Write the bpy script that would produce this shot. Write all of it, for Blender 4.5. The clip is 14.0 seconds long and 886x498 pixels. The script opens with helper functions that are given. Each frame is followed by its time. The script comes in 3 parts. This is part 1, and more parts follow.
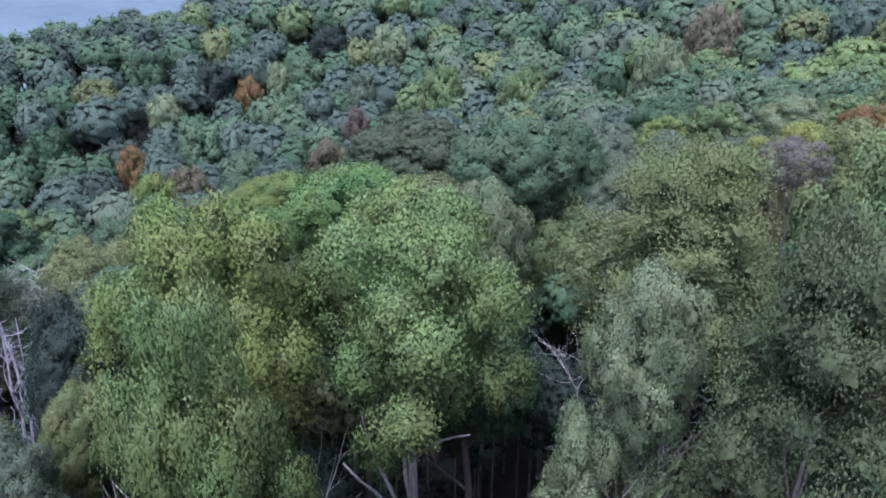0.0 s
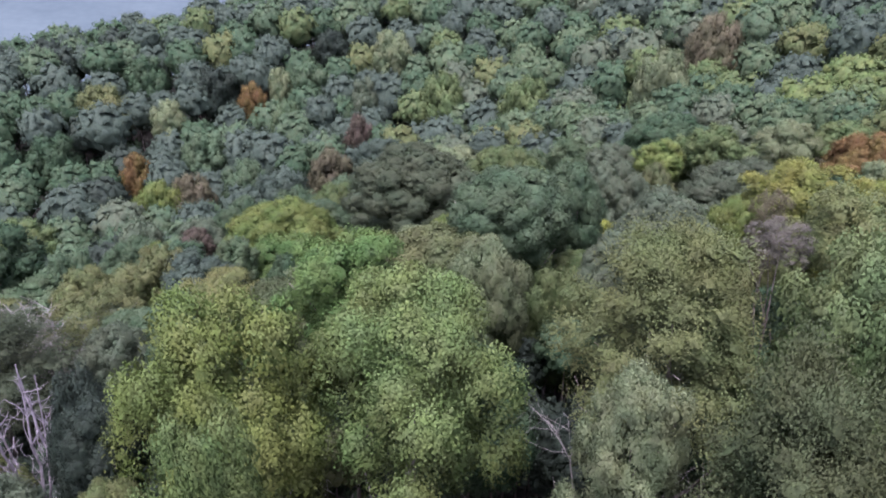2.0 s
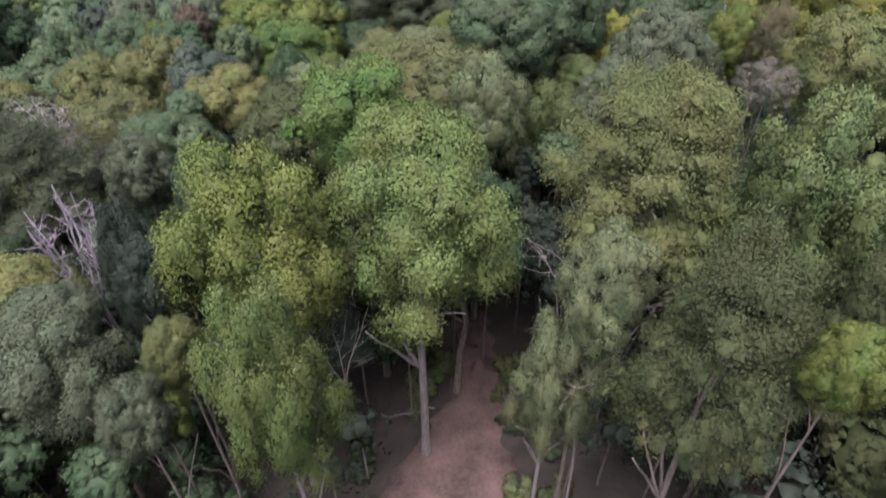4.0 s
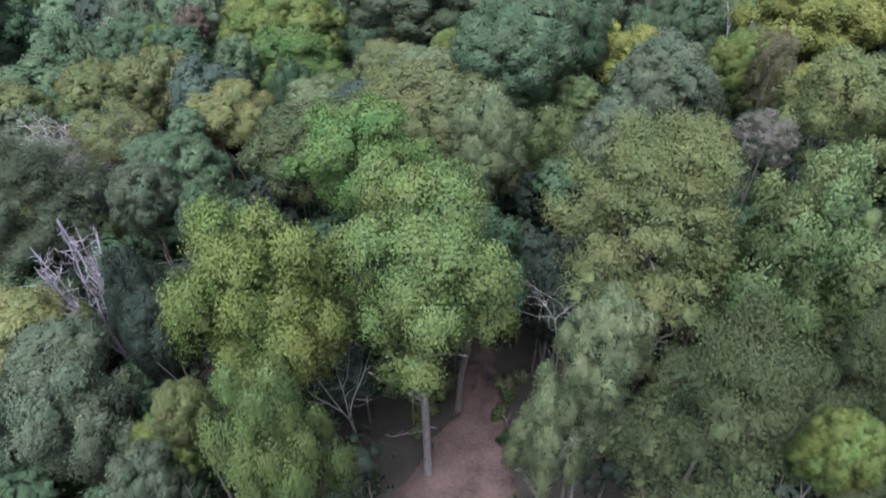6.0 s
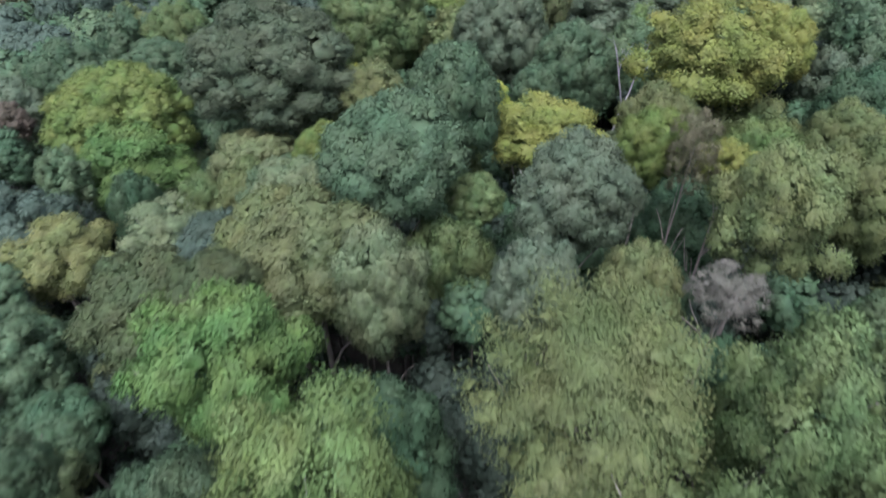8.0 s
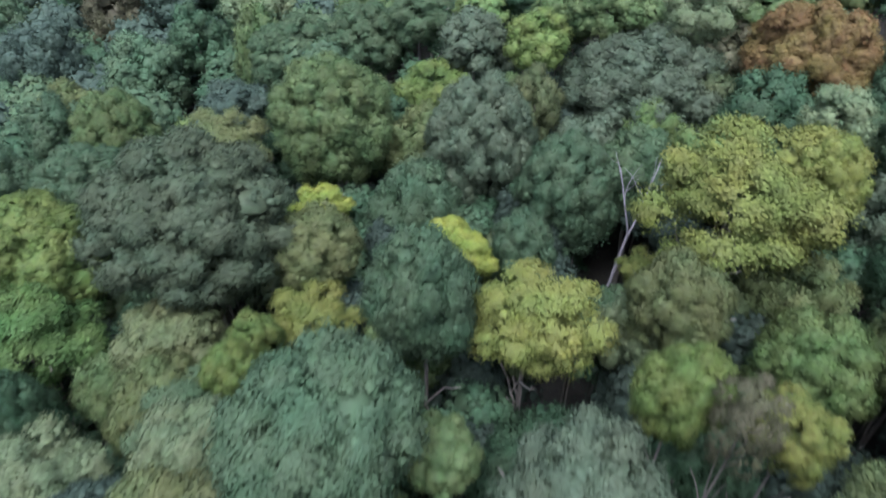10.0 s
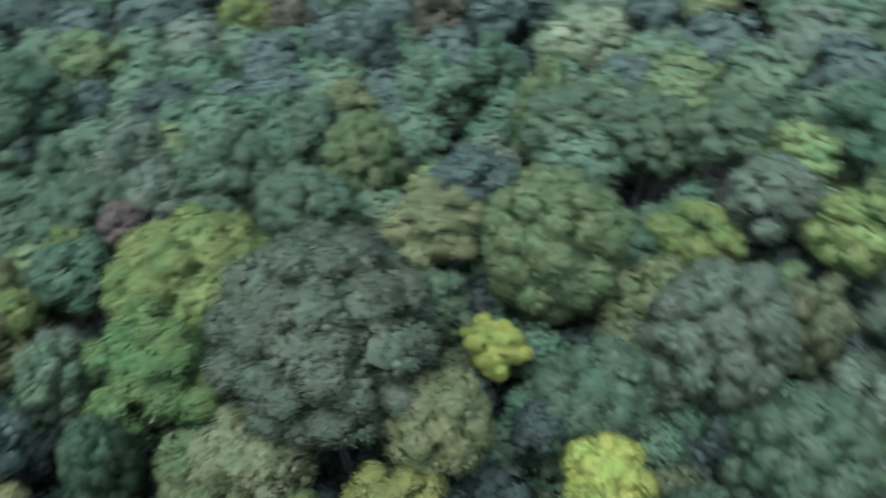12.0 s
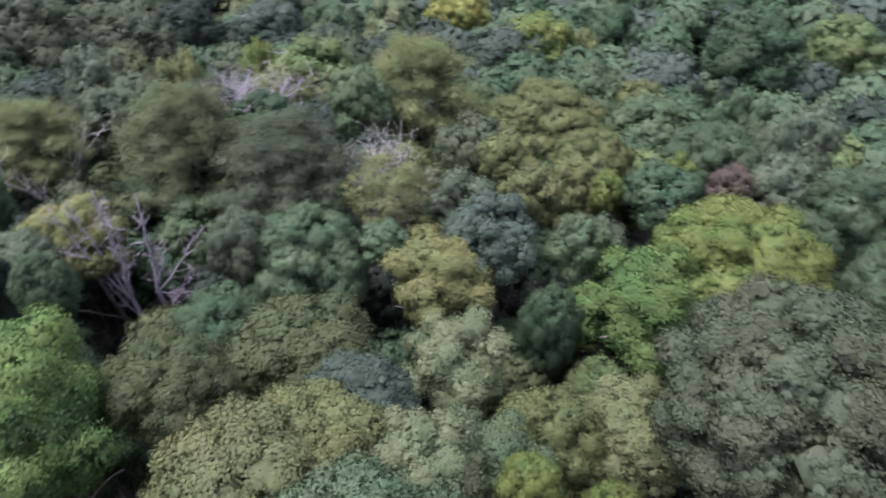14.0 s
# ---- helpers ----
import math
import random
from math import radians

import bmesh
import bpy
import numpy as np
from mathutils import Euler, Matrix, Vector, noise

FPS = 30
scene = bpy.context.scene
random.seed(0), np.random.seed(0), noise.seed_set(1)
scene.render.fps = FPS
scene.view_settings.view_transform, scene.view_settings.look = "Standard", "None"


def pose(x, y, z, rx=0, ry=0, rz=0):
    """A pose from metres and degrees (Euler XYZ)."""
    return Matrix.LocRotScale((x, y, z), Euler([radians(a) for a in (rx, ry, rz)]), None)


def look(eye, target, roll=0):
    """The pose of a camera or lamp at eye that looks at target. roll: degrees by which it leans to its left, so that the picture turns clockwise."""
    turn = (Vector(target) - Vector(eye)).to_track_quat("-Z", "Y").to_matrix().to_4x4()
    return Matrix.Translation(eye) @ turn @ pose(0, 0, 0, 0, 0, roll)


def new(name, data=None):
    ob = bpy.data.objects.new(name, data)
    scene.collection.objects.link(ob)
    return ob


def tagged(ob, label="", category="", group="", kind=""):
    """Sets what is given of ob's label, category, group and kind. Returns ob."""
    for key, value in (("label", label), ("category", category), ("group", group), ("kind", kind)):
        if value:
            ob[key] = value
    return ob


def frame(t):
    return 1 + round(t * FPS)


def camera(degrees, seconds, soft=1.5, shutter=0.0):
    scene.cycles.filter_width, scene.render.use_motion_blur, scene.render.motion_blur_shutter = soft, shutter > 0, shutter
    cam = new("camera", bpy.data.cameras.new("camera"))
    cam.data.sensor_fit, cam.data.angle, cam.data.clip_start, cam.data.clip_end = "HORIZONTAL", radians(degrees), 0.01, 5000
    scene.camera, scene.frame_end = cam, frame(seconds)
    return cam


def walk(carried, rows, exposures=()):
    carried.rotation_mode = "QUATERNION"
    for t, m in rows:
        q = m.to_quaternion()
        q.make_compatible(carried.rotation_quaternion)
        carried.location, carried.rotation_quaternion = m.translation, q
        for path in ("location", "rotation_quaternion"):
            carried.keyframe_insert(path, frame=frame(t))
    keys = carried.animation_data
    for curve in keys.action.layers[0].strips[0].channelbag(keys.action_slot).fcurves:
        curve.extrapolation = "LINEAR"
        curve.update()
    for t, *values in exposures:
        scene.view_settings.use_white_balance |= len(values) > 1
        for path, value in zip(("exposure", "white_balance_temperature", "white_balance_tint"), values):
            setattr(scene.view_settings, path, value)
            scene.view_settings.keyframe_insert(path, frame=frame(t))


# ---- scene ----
# The camera rises over the wood, tilts down, then flies forward and turns to its left.
cam = camera(64.2, 14.0, soft=1.8, shutter=0.65)
METRES, EYE, TILT, LEAN, TURN = 65.0, 38.0, -23.3, 0.0, 0.0
ROWS = [
    (0.0, 0.0, 0.0, 0.0, 0.0, 0.0, -0.0),
    (0.5, 0.0003, -0.0031, 0.0073, 0.04, 0.05, 0.0),
    (1.0, 0.0006, -0.01, 0.0233, 0.08, 0.17, -0.02),
    (1.5, 0.0008, -0.0176, 0.0411, 0.1, 0.3, -0.04),
    (2.0, 0.0009, -0.0253, 0.0589, 0.12, -0.59, -0.09),
    (2.5, 0.001, -0.0329, 0.0775, 0.16, -3.55, -0.08),
    (3.0, 0.001, -0.0406, 0.0953, 0.19, -5.2, -0.09),
    (3.5, 0.0008, -0.0491, 0.113, 0.23, -12.33, -0.08),
    (3.7, 0.0008, -0.0524, 0.1206, 0.24, -16.35, -0.07),
    (3.9, 0.0007, -0.0555, 0.1280, 0.25, -19.7, -0.06),
    (4.2, 0.0006, -0.0600, 0.1390, 0.27, -22.1, -0.04),
    (4.6, 0.0004, -0.0655, 0.1530, 0.29, -22.9, -0.01),
    (5.0, 0.0002, -0.0675, 0.1645, 0.30, -22.95, 0.02),
    (5.4, 0.0000, -0.0645, 0.1750, 0.31, -22.95, 0.04),
    (5.8, 0.0000, -0.0520, 0.1843, 0.31, -22.95, 0.05),
    (6.0, 0.0001, -0.0425, 0.1883, 0.31, -22.95, 0.05),
    (6.5, 0.0022, -0.009, 0.2007, -0.05, -22.9, 0.29),
    (7.0, 0.0034, 0.0333, 0.2186, -5.35, -22.98, 2.44),
    (7.5, 0.0122, 0.0829, 0.2394, -8.76, -23.14, 4.02),
    (8.0, 0.0231, 0.1382, 0.2641, -10.05, -23.23, 4.67),
    (8.2, 0.0290, 0.1610, 0.2742, -10.30, -23.22, 4.80),
    (10.3, 0.1241, 0.4222, 0.3847, -10.80, -22.62, 5.70),
    (10.5, 0.1335, 0.4484, 0.3966, -10.79, -22.6, 5.74),
    (11.0, 0.1605, 0.5131, 0.427, -10.85, -22.58, 5.92),
    (11.5, 0.1781, 0.567, 0.4547, -0.61, -21.87, 1.37),
    (12.0, 0.1966, 0.6042, 0.4705, 17.08, -22.58, -6.26),
    (12.5, 0.2102, 0.6245, 0.4794, 34.01, -25.49, -12.77),
    (13.0, 0.2175, 0.633, 0.4797, 50.64, -30.14, -17.94),
    (13.5, 0.2222, 0.6384, 0.4733, 67.58, -36.23, -20.94),
    (13.7, 0.2237, 0.6415, 0.4709, 73.26, -38.37, -21.28),
    (13.8, 0.2245, 0.6430, 0.4698, 76.10, -39.44, -21.45),
    (13.9, 0.2250, 0.6441, 0.4689, 78.18, -40.22, -21.57),
    (14.0, 0.2254, 0.6449, 0.4683, 79.6, -40.76, -21.66),
]
walk(cam, [(t, pose(0, 0, EYE, TILT, LEAN, TURN) @ pose(METRES * x, METRES * y, METRES * z, 90 + pitch, roll, yaw)) for t, x, y, z, yaw, pitch, roll in ROWS],
     exposures=[(0.0, 2.41, 5110, 29), (0.6, 2.42, 5310, 34), (1.0, 2.42, 5510, 37), (2.0, 2.39, 5760, 37), (3.0, 2.37, 6210, 34), (3.7, 2.33, 6260, 33), (5.8, 2.45, 5600, 22), (8.2, 2.43, 5530, 19), (10.3, 2.35, 5270, 16), (11.5, 2.33, 5120, 16), (13.0, 2.44, 5370, 23), (14.0, 2.47, 5770, 31)])

# ---- daylight: an overcast evening sky ----
SUN_UP, SUN_TURN = 72.0, 200.0
world = bpy.data.worlds.new("overcast_sky")
world.use_nodes = True
scene.world = world
wn = world.node_tree
sky = wn.nodes.new("ShaderNodeTexSky")
sky.sky_type, sky.sun_disc = "NISHITA", False
sky.sun_elevation, sky.sun_rotation = radians(SUN_UP), radians(SUN_TURN)
sky.dust_density, sky.air_density = 3.0, 1.0
cloud = wn.nodes.new("ShaderNodeHueSaturation")
cloud.inputs["Saturation"].default_value = 0.45
wn.links.new(sky.outputs["Color"], cloud.inputs["Color"])
wn.links.new(cloud.outputs["Color"], wn.nodes["Background"].inputs["Color"])
wn.nodes["Background"].inputs["Strength"].default_value = 0.085
sun = new("sun", bpy.data.lights.new("sun", "SUN"))
sun.data.energy, sun.data.angle, sun.data.color = 1.5, radians(40), (1.0, 0.96, 0.9)
sun.matrix_world = look((0, 0, 0), (-math.sin(radians(SUN_TURN)) * math.cos(radians(SUN_UP)), -math.cos(radians(SUN_TURN)) * math.cos(radians(SUN_UP)), -math.sin(radians(SUN_UP))))


# ---- materials ----
def nodes_of(name):
    m = bpy.data.materials.new(name)
    m.use_nodes = True
    n = m.node_tree.nodes
    return m, n, m.node_tree.links, n["Principled BSDF"]


def node(n, kind, **values):
    a = n.new(kind)
    for key, value in values.items():
        a.inputs[key].default_value = value
    return a


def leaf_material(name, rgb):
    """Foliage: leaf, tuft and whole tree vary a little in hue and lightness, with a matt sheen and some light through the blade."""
    m, n, links, bsdf = nodes_of(name)
    geo, info, where = n.new("ShaderNodeNewGeometry"), n.new("ShaderNodeObjectInfo"), n.new("ShaderNodeTexCoord")

    def ranged(source, lo, hi, low=0.0, high=1.0):
        a = node(n, "ShaderNodeMapRange", **{"From Min": low, "From Max": high, "To Min": lo, "To Max": hi})
        links.new(source, a.inputs["Value"])
        return a.outputs["Result"]

    def product(a, b):
        k = n.new("ShaderNodeMath")
        k.operation = "MULTIPLY"
        links.new(a, k.inputs[0])
        links.new(b, k.inputs[1])
        return k.outputs["Value"]

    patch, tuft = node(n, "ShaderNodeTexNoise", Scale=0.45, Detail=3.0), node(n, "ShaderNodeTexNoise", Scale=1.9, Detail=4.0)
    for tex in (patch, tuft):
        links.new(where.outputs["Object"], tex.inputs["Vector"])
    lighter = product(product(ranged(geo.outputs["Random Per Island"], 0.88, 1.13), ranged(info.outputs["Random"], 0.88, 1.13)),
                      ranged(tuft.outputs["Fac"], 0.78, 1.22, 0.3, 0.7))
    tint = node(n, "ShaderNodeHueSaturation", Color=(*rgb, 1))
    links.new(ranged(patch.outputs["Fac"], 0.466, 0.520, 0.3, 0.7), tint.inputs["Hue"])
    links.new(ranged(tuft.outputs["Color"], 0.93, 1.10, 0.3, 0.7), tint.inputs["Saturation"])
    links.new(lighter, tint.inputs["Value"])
    links.new(tint.outputs["Color"], bsdf.inputs["Base Color"])
    bsdf.inputs["Roughness"].default_value = 0.6
    bsdf.inputs["Specular IOR Level"].default_value = 0.10
    thin, mix = n.new("ShaderNodeBsdfTranslucent"), node(n, "ShaderNodeMixShader", Fac=0.35)
    links.new(tint.outputs["Color"], thin.inputs["Color"])
    links.new(bsdf.outputs["BSDF"], mix.inputs[1])
    links.new(thin.outputs["BSDF"], mix.inputs[2])
    links.new(mix.outputs["Shader"], n["Material Output"].inputs["Surface"])
    return m


def muted(rgb):
    """Late-summer foliage in the dull light is a little greyer and cooler than fresh leaf."""
    grey = 0.3 * rgb[0] + 0.6 * rgb[1] + 0.1 * rgb[2]
    return [(0.93 * c + 0.07 * grey * k) * w for c, k, w in zip(rgb, (1.0, 1.0, 1.05), (0.95, 1.0, 1.10))]


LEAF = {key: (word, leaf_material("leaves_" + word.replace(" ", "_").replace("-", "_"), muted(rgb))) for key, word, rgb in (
    ("G", "green", (0.094, 0.132, 0.042)),
    ("SG", "soft green", (0.080, 0.119, 0.050)),
    ("GO", "grey-olive", (0.061, 0.078, 0.037)),
    ("MG", "fresh green", (0.108, 0.154, 0.041)),
    ("LG", "bright green", (0.086, 0.147, 0.035)),
    ("YG", "yellow-green", (0.110, 0.148, 0.032)),
    ("YL", "light yellow-green", (0.155, 0.172, 0.034)),
    ("Y", "yellow", (0.232, 0.267, 0.039)),
    ("BG", "blue-green", (0.072, 0.112, 0.050)),
    # on far trees this grey-blue also stands in for haze
    ("GB", "dull grey-blue green", (0.061, 0.085, 0.053)),
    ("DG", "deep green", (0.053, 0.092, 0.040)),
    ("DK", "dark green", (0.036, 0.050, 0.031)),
    ("GR", "grey-green", (0.088, 0.112, 0.058)),
    ("PG", "pale green", (0.143, 0.176, 0.075)),
    ("OG", "olive green", (0.105, 0.127, 0.040)),
    ("DO", "dark olive", (0.066, 0.084, 0.031)),
    ("OL", "olive", (0.112, 0.128, 0.042)),
    ("OY", "olive-yellow", (0.151, 0.164, 0.050)),
    ("CR", "cream-green", (0.148, 0.168, 0.062)),
    ("BZ", "bronze-green", (0.100, 0.117, 0.042)),
    ("BR", "brownish", (0.112, 0.104, 0.049)),
    ("OR", "orange-brown", (0.168, 0.116, 0.033)),
    ("PK", "dull pink", (0.120, 0.110, 0.074)),
    ("RD", "reddish", (0.092, 0.074, 0.045)))}


def rough_material(name, dark, light, scale, detail=6.0, roughness=0.9, bump=0.4, stretch=(1, 1, 1), depth=0.05):
    """A matt natural surface: two colours mixed by coarse and fine grain, with relief."""
    m, n, links, bsdf = nodes_of(name)
    where, turn = n.new("ShaderNodeTexCoord"), n.new("ShaderNodeMapping")
    turn.inputs["Scale"].default_value = stretch
    links.new(where.outputs["Object"], turn.inputs["Vector"])
    coarse, fine = node(n, "ShaderNodeTexNoise", Scale=scale, Detail=detail), node(n, "ShaderNodeTexNoise", Scale=scale * 9, Detail=4.0)
    for tex in (coarse, fine):
        links.new(turn.outputs["Vector"], tex.inputs["Vector"])
    both = n.new("ShaderNodeMath")
    both.operation = "MULTIPLY_ADD"
    both.inputs[1].default_value = 0.5
    links.new(fine.outputs["Fac"], both.inputs[0])
    links.new(coarse.outputs["Fac"], both.inputs[2])
    ramp = n.new("ShaderNodeValToRGB")
    ramp.color_ramp.elements[0].position, ramp.color_ramp.elements[1].position = 0.5, 1.0
    ramp.color_ramp.elements[0].color, ramp.color_ramp.elements[1].color = (*dark, 1), (*light, 1)
    links.new(both.outputs["Value"], ramp.inputs["Fac"])
    links.new(ramp.outputs["Color"], bsdf.inputs["Base Color"])
    bsdf.inputs["Roughness"].default_value = roughness
    relief = node(n, "ShaderNodeBump", Strength=bump, Distance=depth)
    links.new(both.outputs["Value"], relief.inputs["Height"])
    links.new(relief.outputs["Normal"], bsdf.inputs["Normal"])
    return m


BARK = rough_material("bark_grey_brown", (0.075, 0.062, 0.050), (0.20, 0.175, 0.15), 3.0, stretch=(3, 3, 0.5))
PALE_BARK = rough_material("bark_pale", (0.12, 0.11, 0.10), (0.27, 0.255, 0.24), 3.0, stretch=(3, 3, 0.5))
DEAD_WOOD = rough_material("bare_grey_wood", (0.12, 0.108, 0.10), (0.30, 0.275, 0.26), 4.0, stretch=(3, 3, 0.6))
GREY_WOOD = rough_material("weathered_wood", (0.11, 0.098, 0.106), (0.275, 0.255, 0.266), 4.0, stretch=(3, 3, 0.6))
# litter kept near black: the shade under the crowns is in its colour
LITTER = rough_material("leaf_litter_shade_toned", (0.014, 0.013, 0.010), (0.042, 0.038, 0.027), 0.6, bump=0.8, depth=0.15)
DIRT = rough_material("reddish_dirt", (0.034, 0.023, 0.018), (0.128, 0.088, 0.073), 0.45, detail=9.0, bump=0.9, depth=0.12)


# ---- the ground ----
CENTRES = [(a, b) for b in (-40, 40, 120, 200, 280) for a in (-240, -160, -80, 0, 80, 160)]
LIFT = [39.4, 13.3, -11.1, 3.2, -18.5, -22.8, 15.3, -1.0, -7.3, 28.7, -14.8, 11.3, -0.9, -25.2, 6.5, -12.2, -46.2, 2.1, 5.3, -0.3, 10.1, -23.9, 57.0, -32.8, -32.4, 12.4, -18.8, 22.5, -25.0, 34.6, 23.2, -3.3, 32.7]


def canopy(x, y):
    """The height at which the wood's tops lie, a broad spur with a ravine to its left and a ridge behind."""
    h = LIFT[0] + LIFT[1] * x / 100 + LIFT[2] * y / 100
    for c, (a, b) in zip(LIFT[3:], CENTRES):
        h = h + c * np.exp(-((x - a) ** 2 + (y - b) ** 2) / 11250.0)
    return h


def ground(x, y):
    """The ground, a tree's height under the tops; past the ridge it falls away into a broad valley."""
    far = np.clip((np.hypot(x, y) - 335) / 380, 0, 1)
    far = far * far * (3 - 2 * far)
    return (canopy(np.clip(x, -330, 330), np.clip(y, -150, 380)) - 24.0) * (1 - far) - 150 * far


def from_arrays(name, verts, quads):
    mesh = bpy.data.meshes.new(name)
    mesh.from_pydata(verts.tolist() if isinstance(verts, np.ndarray) else verts, [], quads.tolist() if isinstance(quads, np.ndarray) else quads)
    mesh.update()
    return mesh


def put(name, mesh, mat, parent=None, label=""):
    """Links a mesh as one object, a part of its parent where there is one."""
    ob = new(name, mesh)
    if mat and not mesh.materials:
        mesh.materials.append(None)
    if mat:
        ob.material_slots[0].link, ob.material_slots[0].material = "OBJECT", mat
    ob.parent = parent
    return tagged(ob, label)


def graded(lo, hi, fine_lo, fine_hi, step):
    """Even steps in the middle and ever longer ones out to the ends."""
    mid = np.arange(fine_lo, fine_hi + 0.1, step)
    out = np.geomspace(1, 100, 26)[1:] / 100
    return np.concatenate((fine_lo - (fine_lo - lo) * out[::-1], mid, fine_hi + (hi - fine_hi) * out))


gx, gy = graded(-3500, 3500, -150, 130, 4.0), graded(-3500, 4500, -60, 300, 4.0)
X, Y = np.meshgrid(gx, gy)
Z = ground(X, Y) + 0.25 * np.sin(X * 0.9 + 1.3 * np.sin(Y * 0.7)) * np.cos(Y * 0.8)
nx, ny = len(gx), len(gy)
idx = np.arange(nx * ny).reshape(ny, nx)
soil = from_arrays("ground", np.stack((X, Y, Z), -1).reshape(-1, 3),
                   np.stack((idx[:-1, :-1], idx[:-1, 1:], idx[1:, 1:], idx[1:, :-1]), -1).reshape(-1, 4))
soil.polygons.foreach_set("use_smooth", [True] * len(soil.polygons))
tagged(put("ground", soil, LITTER), "wooded hillside leaf litter ground, coloured near black for shade under trees", "ground", kind="structure")


# ---- trees ----
def unit(v):
    return v / np.maximum(np.linalg.norm(v, axis=-1, keepdims=True), 1e-6)


def ball(fine):
    """The corners and faces of a round clump, of twenty or eight faces."""
    if not fine:
        return (np.array(((1, 0, 0), (0, 1, 0), (-1, 0, 0), (0, -1, 0), (0, 0, 1), (0, 0, -1)), float),
                np.array([[0, 1, 4], [1, 2, 4], [2, 3, 4], [3, 0, 4], [1, 0, 5], [2, 1, 5], [3, 2, 5], [0, 3, 5]]))
    bm = bmesh.new()
    bmesh.ops.create_icosphere(bm, subdivisions=1, radius=1.0)
    made = (np.array([v.co[:] for v in bm.verts]), np.array([[v.index for v in f.verts] for f in bm.faces]))
    bm.free()
    return made


def lumps(rng, at, size, lie, fine, flat=0.75, uneven=0.24, lean=0.6):
    """A clump of uneven outline at each place, turned along lie; its normals lean with lie."""
    shape, tris = ball(fine)
    side = unit(np.cross(lie, rng.normal(0, 1, lie.shape)))
    third = np.cross(lie, side)
    local = shape[None] * rng.uniform(1 - uneven, 1 + uneven, (len(at), len(shape), 1)) * size[:, None, None]
    off = local[..., :1] * side[:, None] + local[..., 1:2] * third[:, None] + local[..., 2:] * flat * lie[:, None]
    faces = tris[None] + (np.arange(len(at)) * len(shape))[:, None, None]
    return (at[:, None] + off).reshape(-1, 3), faces.reshape(-1, 3), unit(0.75 * unit(off) + lean * lie[:, None]).reshape(-1, 3)


def blades(rng, at, way, lie, size, wide, single=False):
    """Leaves as four-cornered blades at each place, or single three-cornered ones, along way, turned so that they face lie."""
    along = unit(way)
    face = unit(lie + rng.normal(0, 0.7, lie.shape))
    across = unit(np.cross(face, along))
    size = size[:, None]
    blade = np.stack((at - along * size * 0.55, at + across * size * 0.5 * wide + along * size * rng.uniform(-0.15, 0.15, size.shape), at + along * size * 0.55, at - across * size * 0.5 * wide + along * size * rng.uniform(-0.15, 0.15, size.shape)), 1)
    back = (np.cross(blade[:, 1] - blade[:, 0], blade[:, 2] - blade[:, 0]) * lie).sum(1) < 0
    blade[back] = blade[back][:, ::-1]
    if single:
        return blade[:, :3].reshape(-1, 3), np.arange(len(at) * 3).reshape(-1, 3), np.repeat(unit(lie + 0.25 * face), 3, axis=0)
    quads = np.arange(len(at) * 4).reshape(-1, 4)
    faces = np.concatenate((quads[:, [0, 1, 2]], quads[:, [0, 2, 3]]))
    return blade.reshape(-1, 3), faces, np.repeat(unit(lie + 0.25 * face), 4, axis=0)


def joined(pieces):
    """Several sets of corners, faces and normals as one."""
    base, faces = 0, []
    for v, f, _ in pieces:
        faces.append(f + base)
        base += len(v)
    return np.concatenate([p[0] for p in pieces]), np.concatenate(faces), np.concatenate([p[2] for p in pieces])


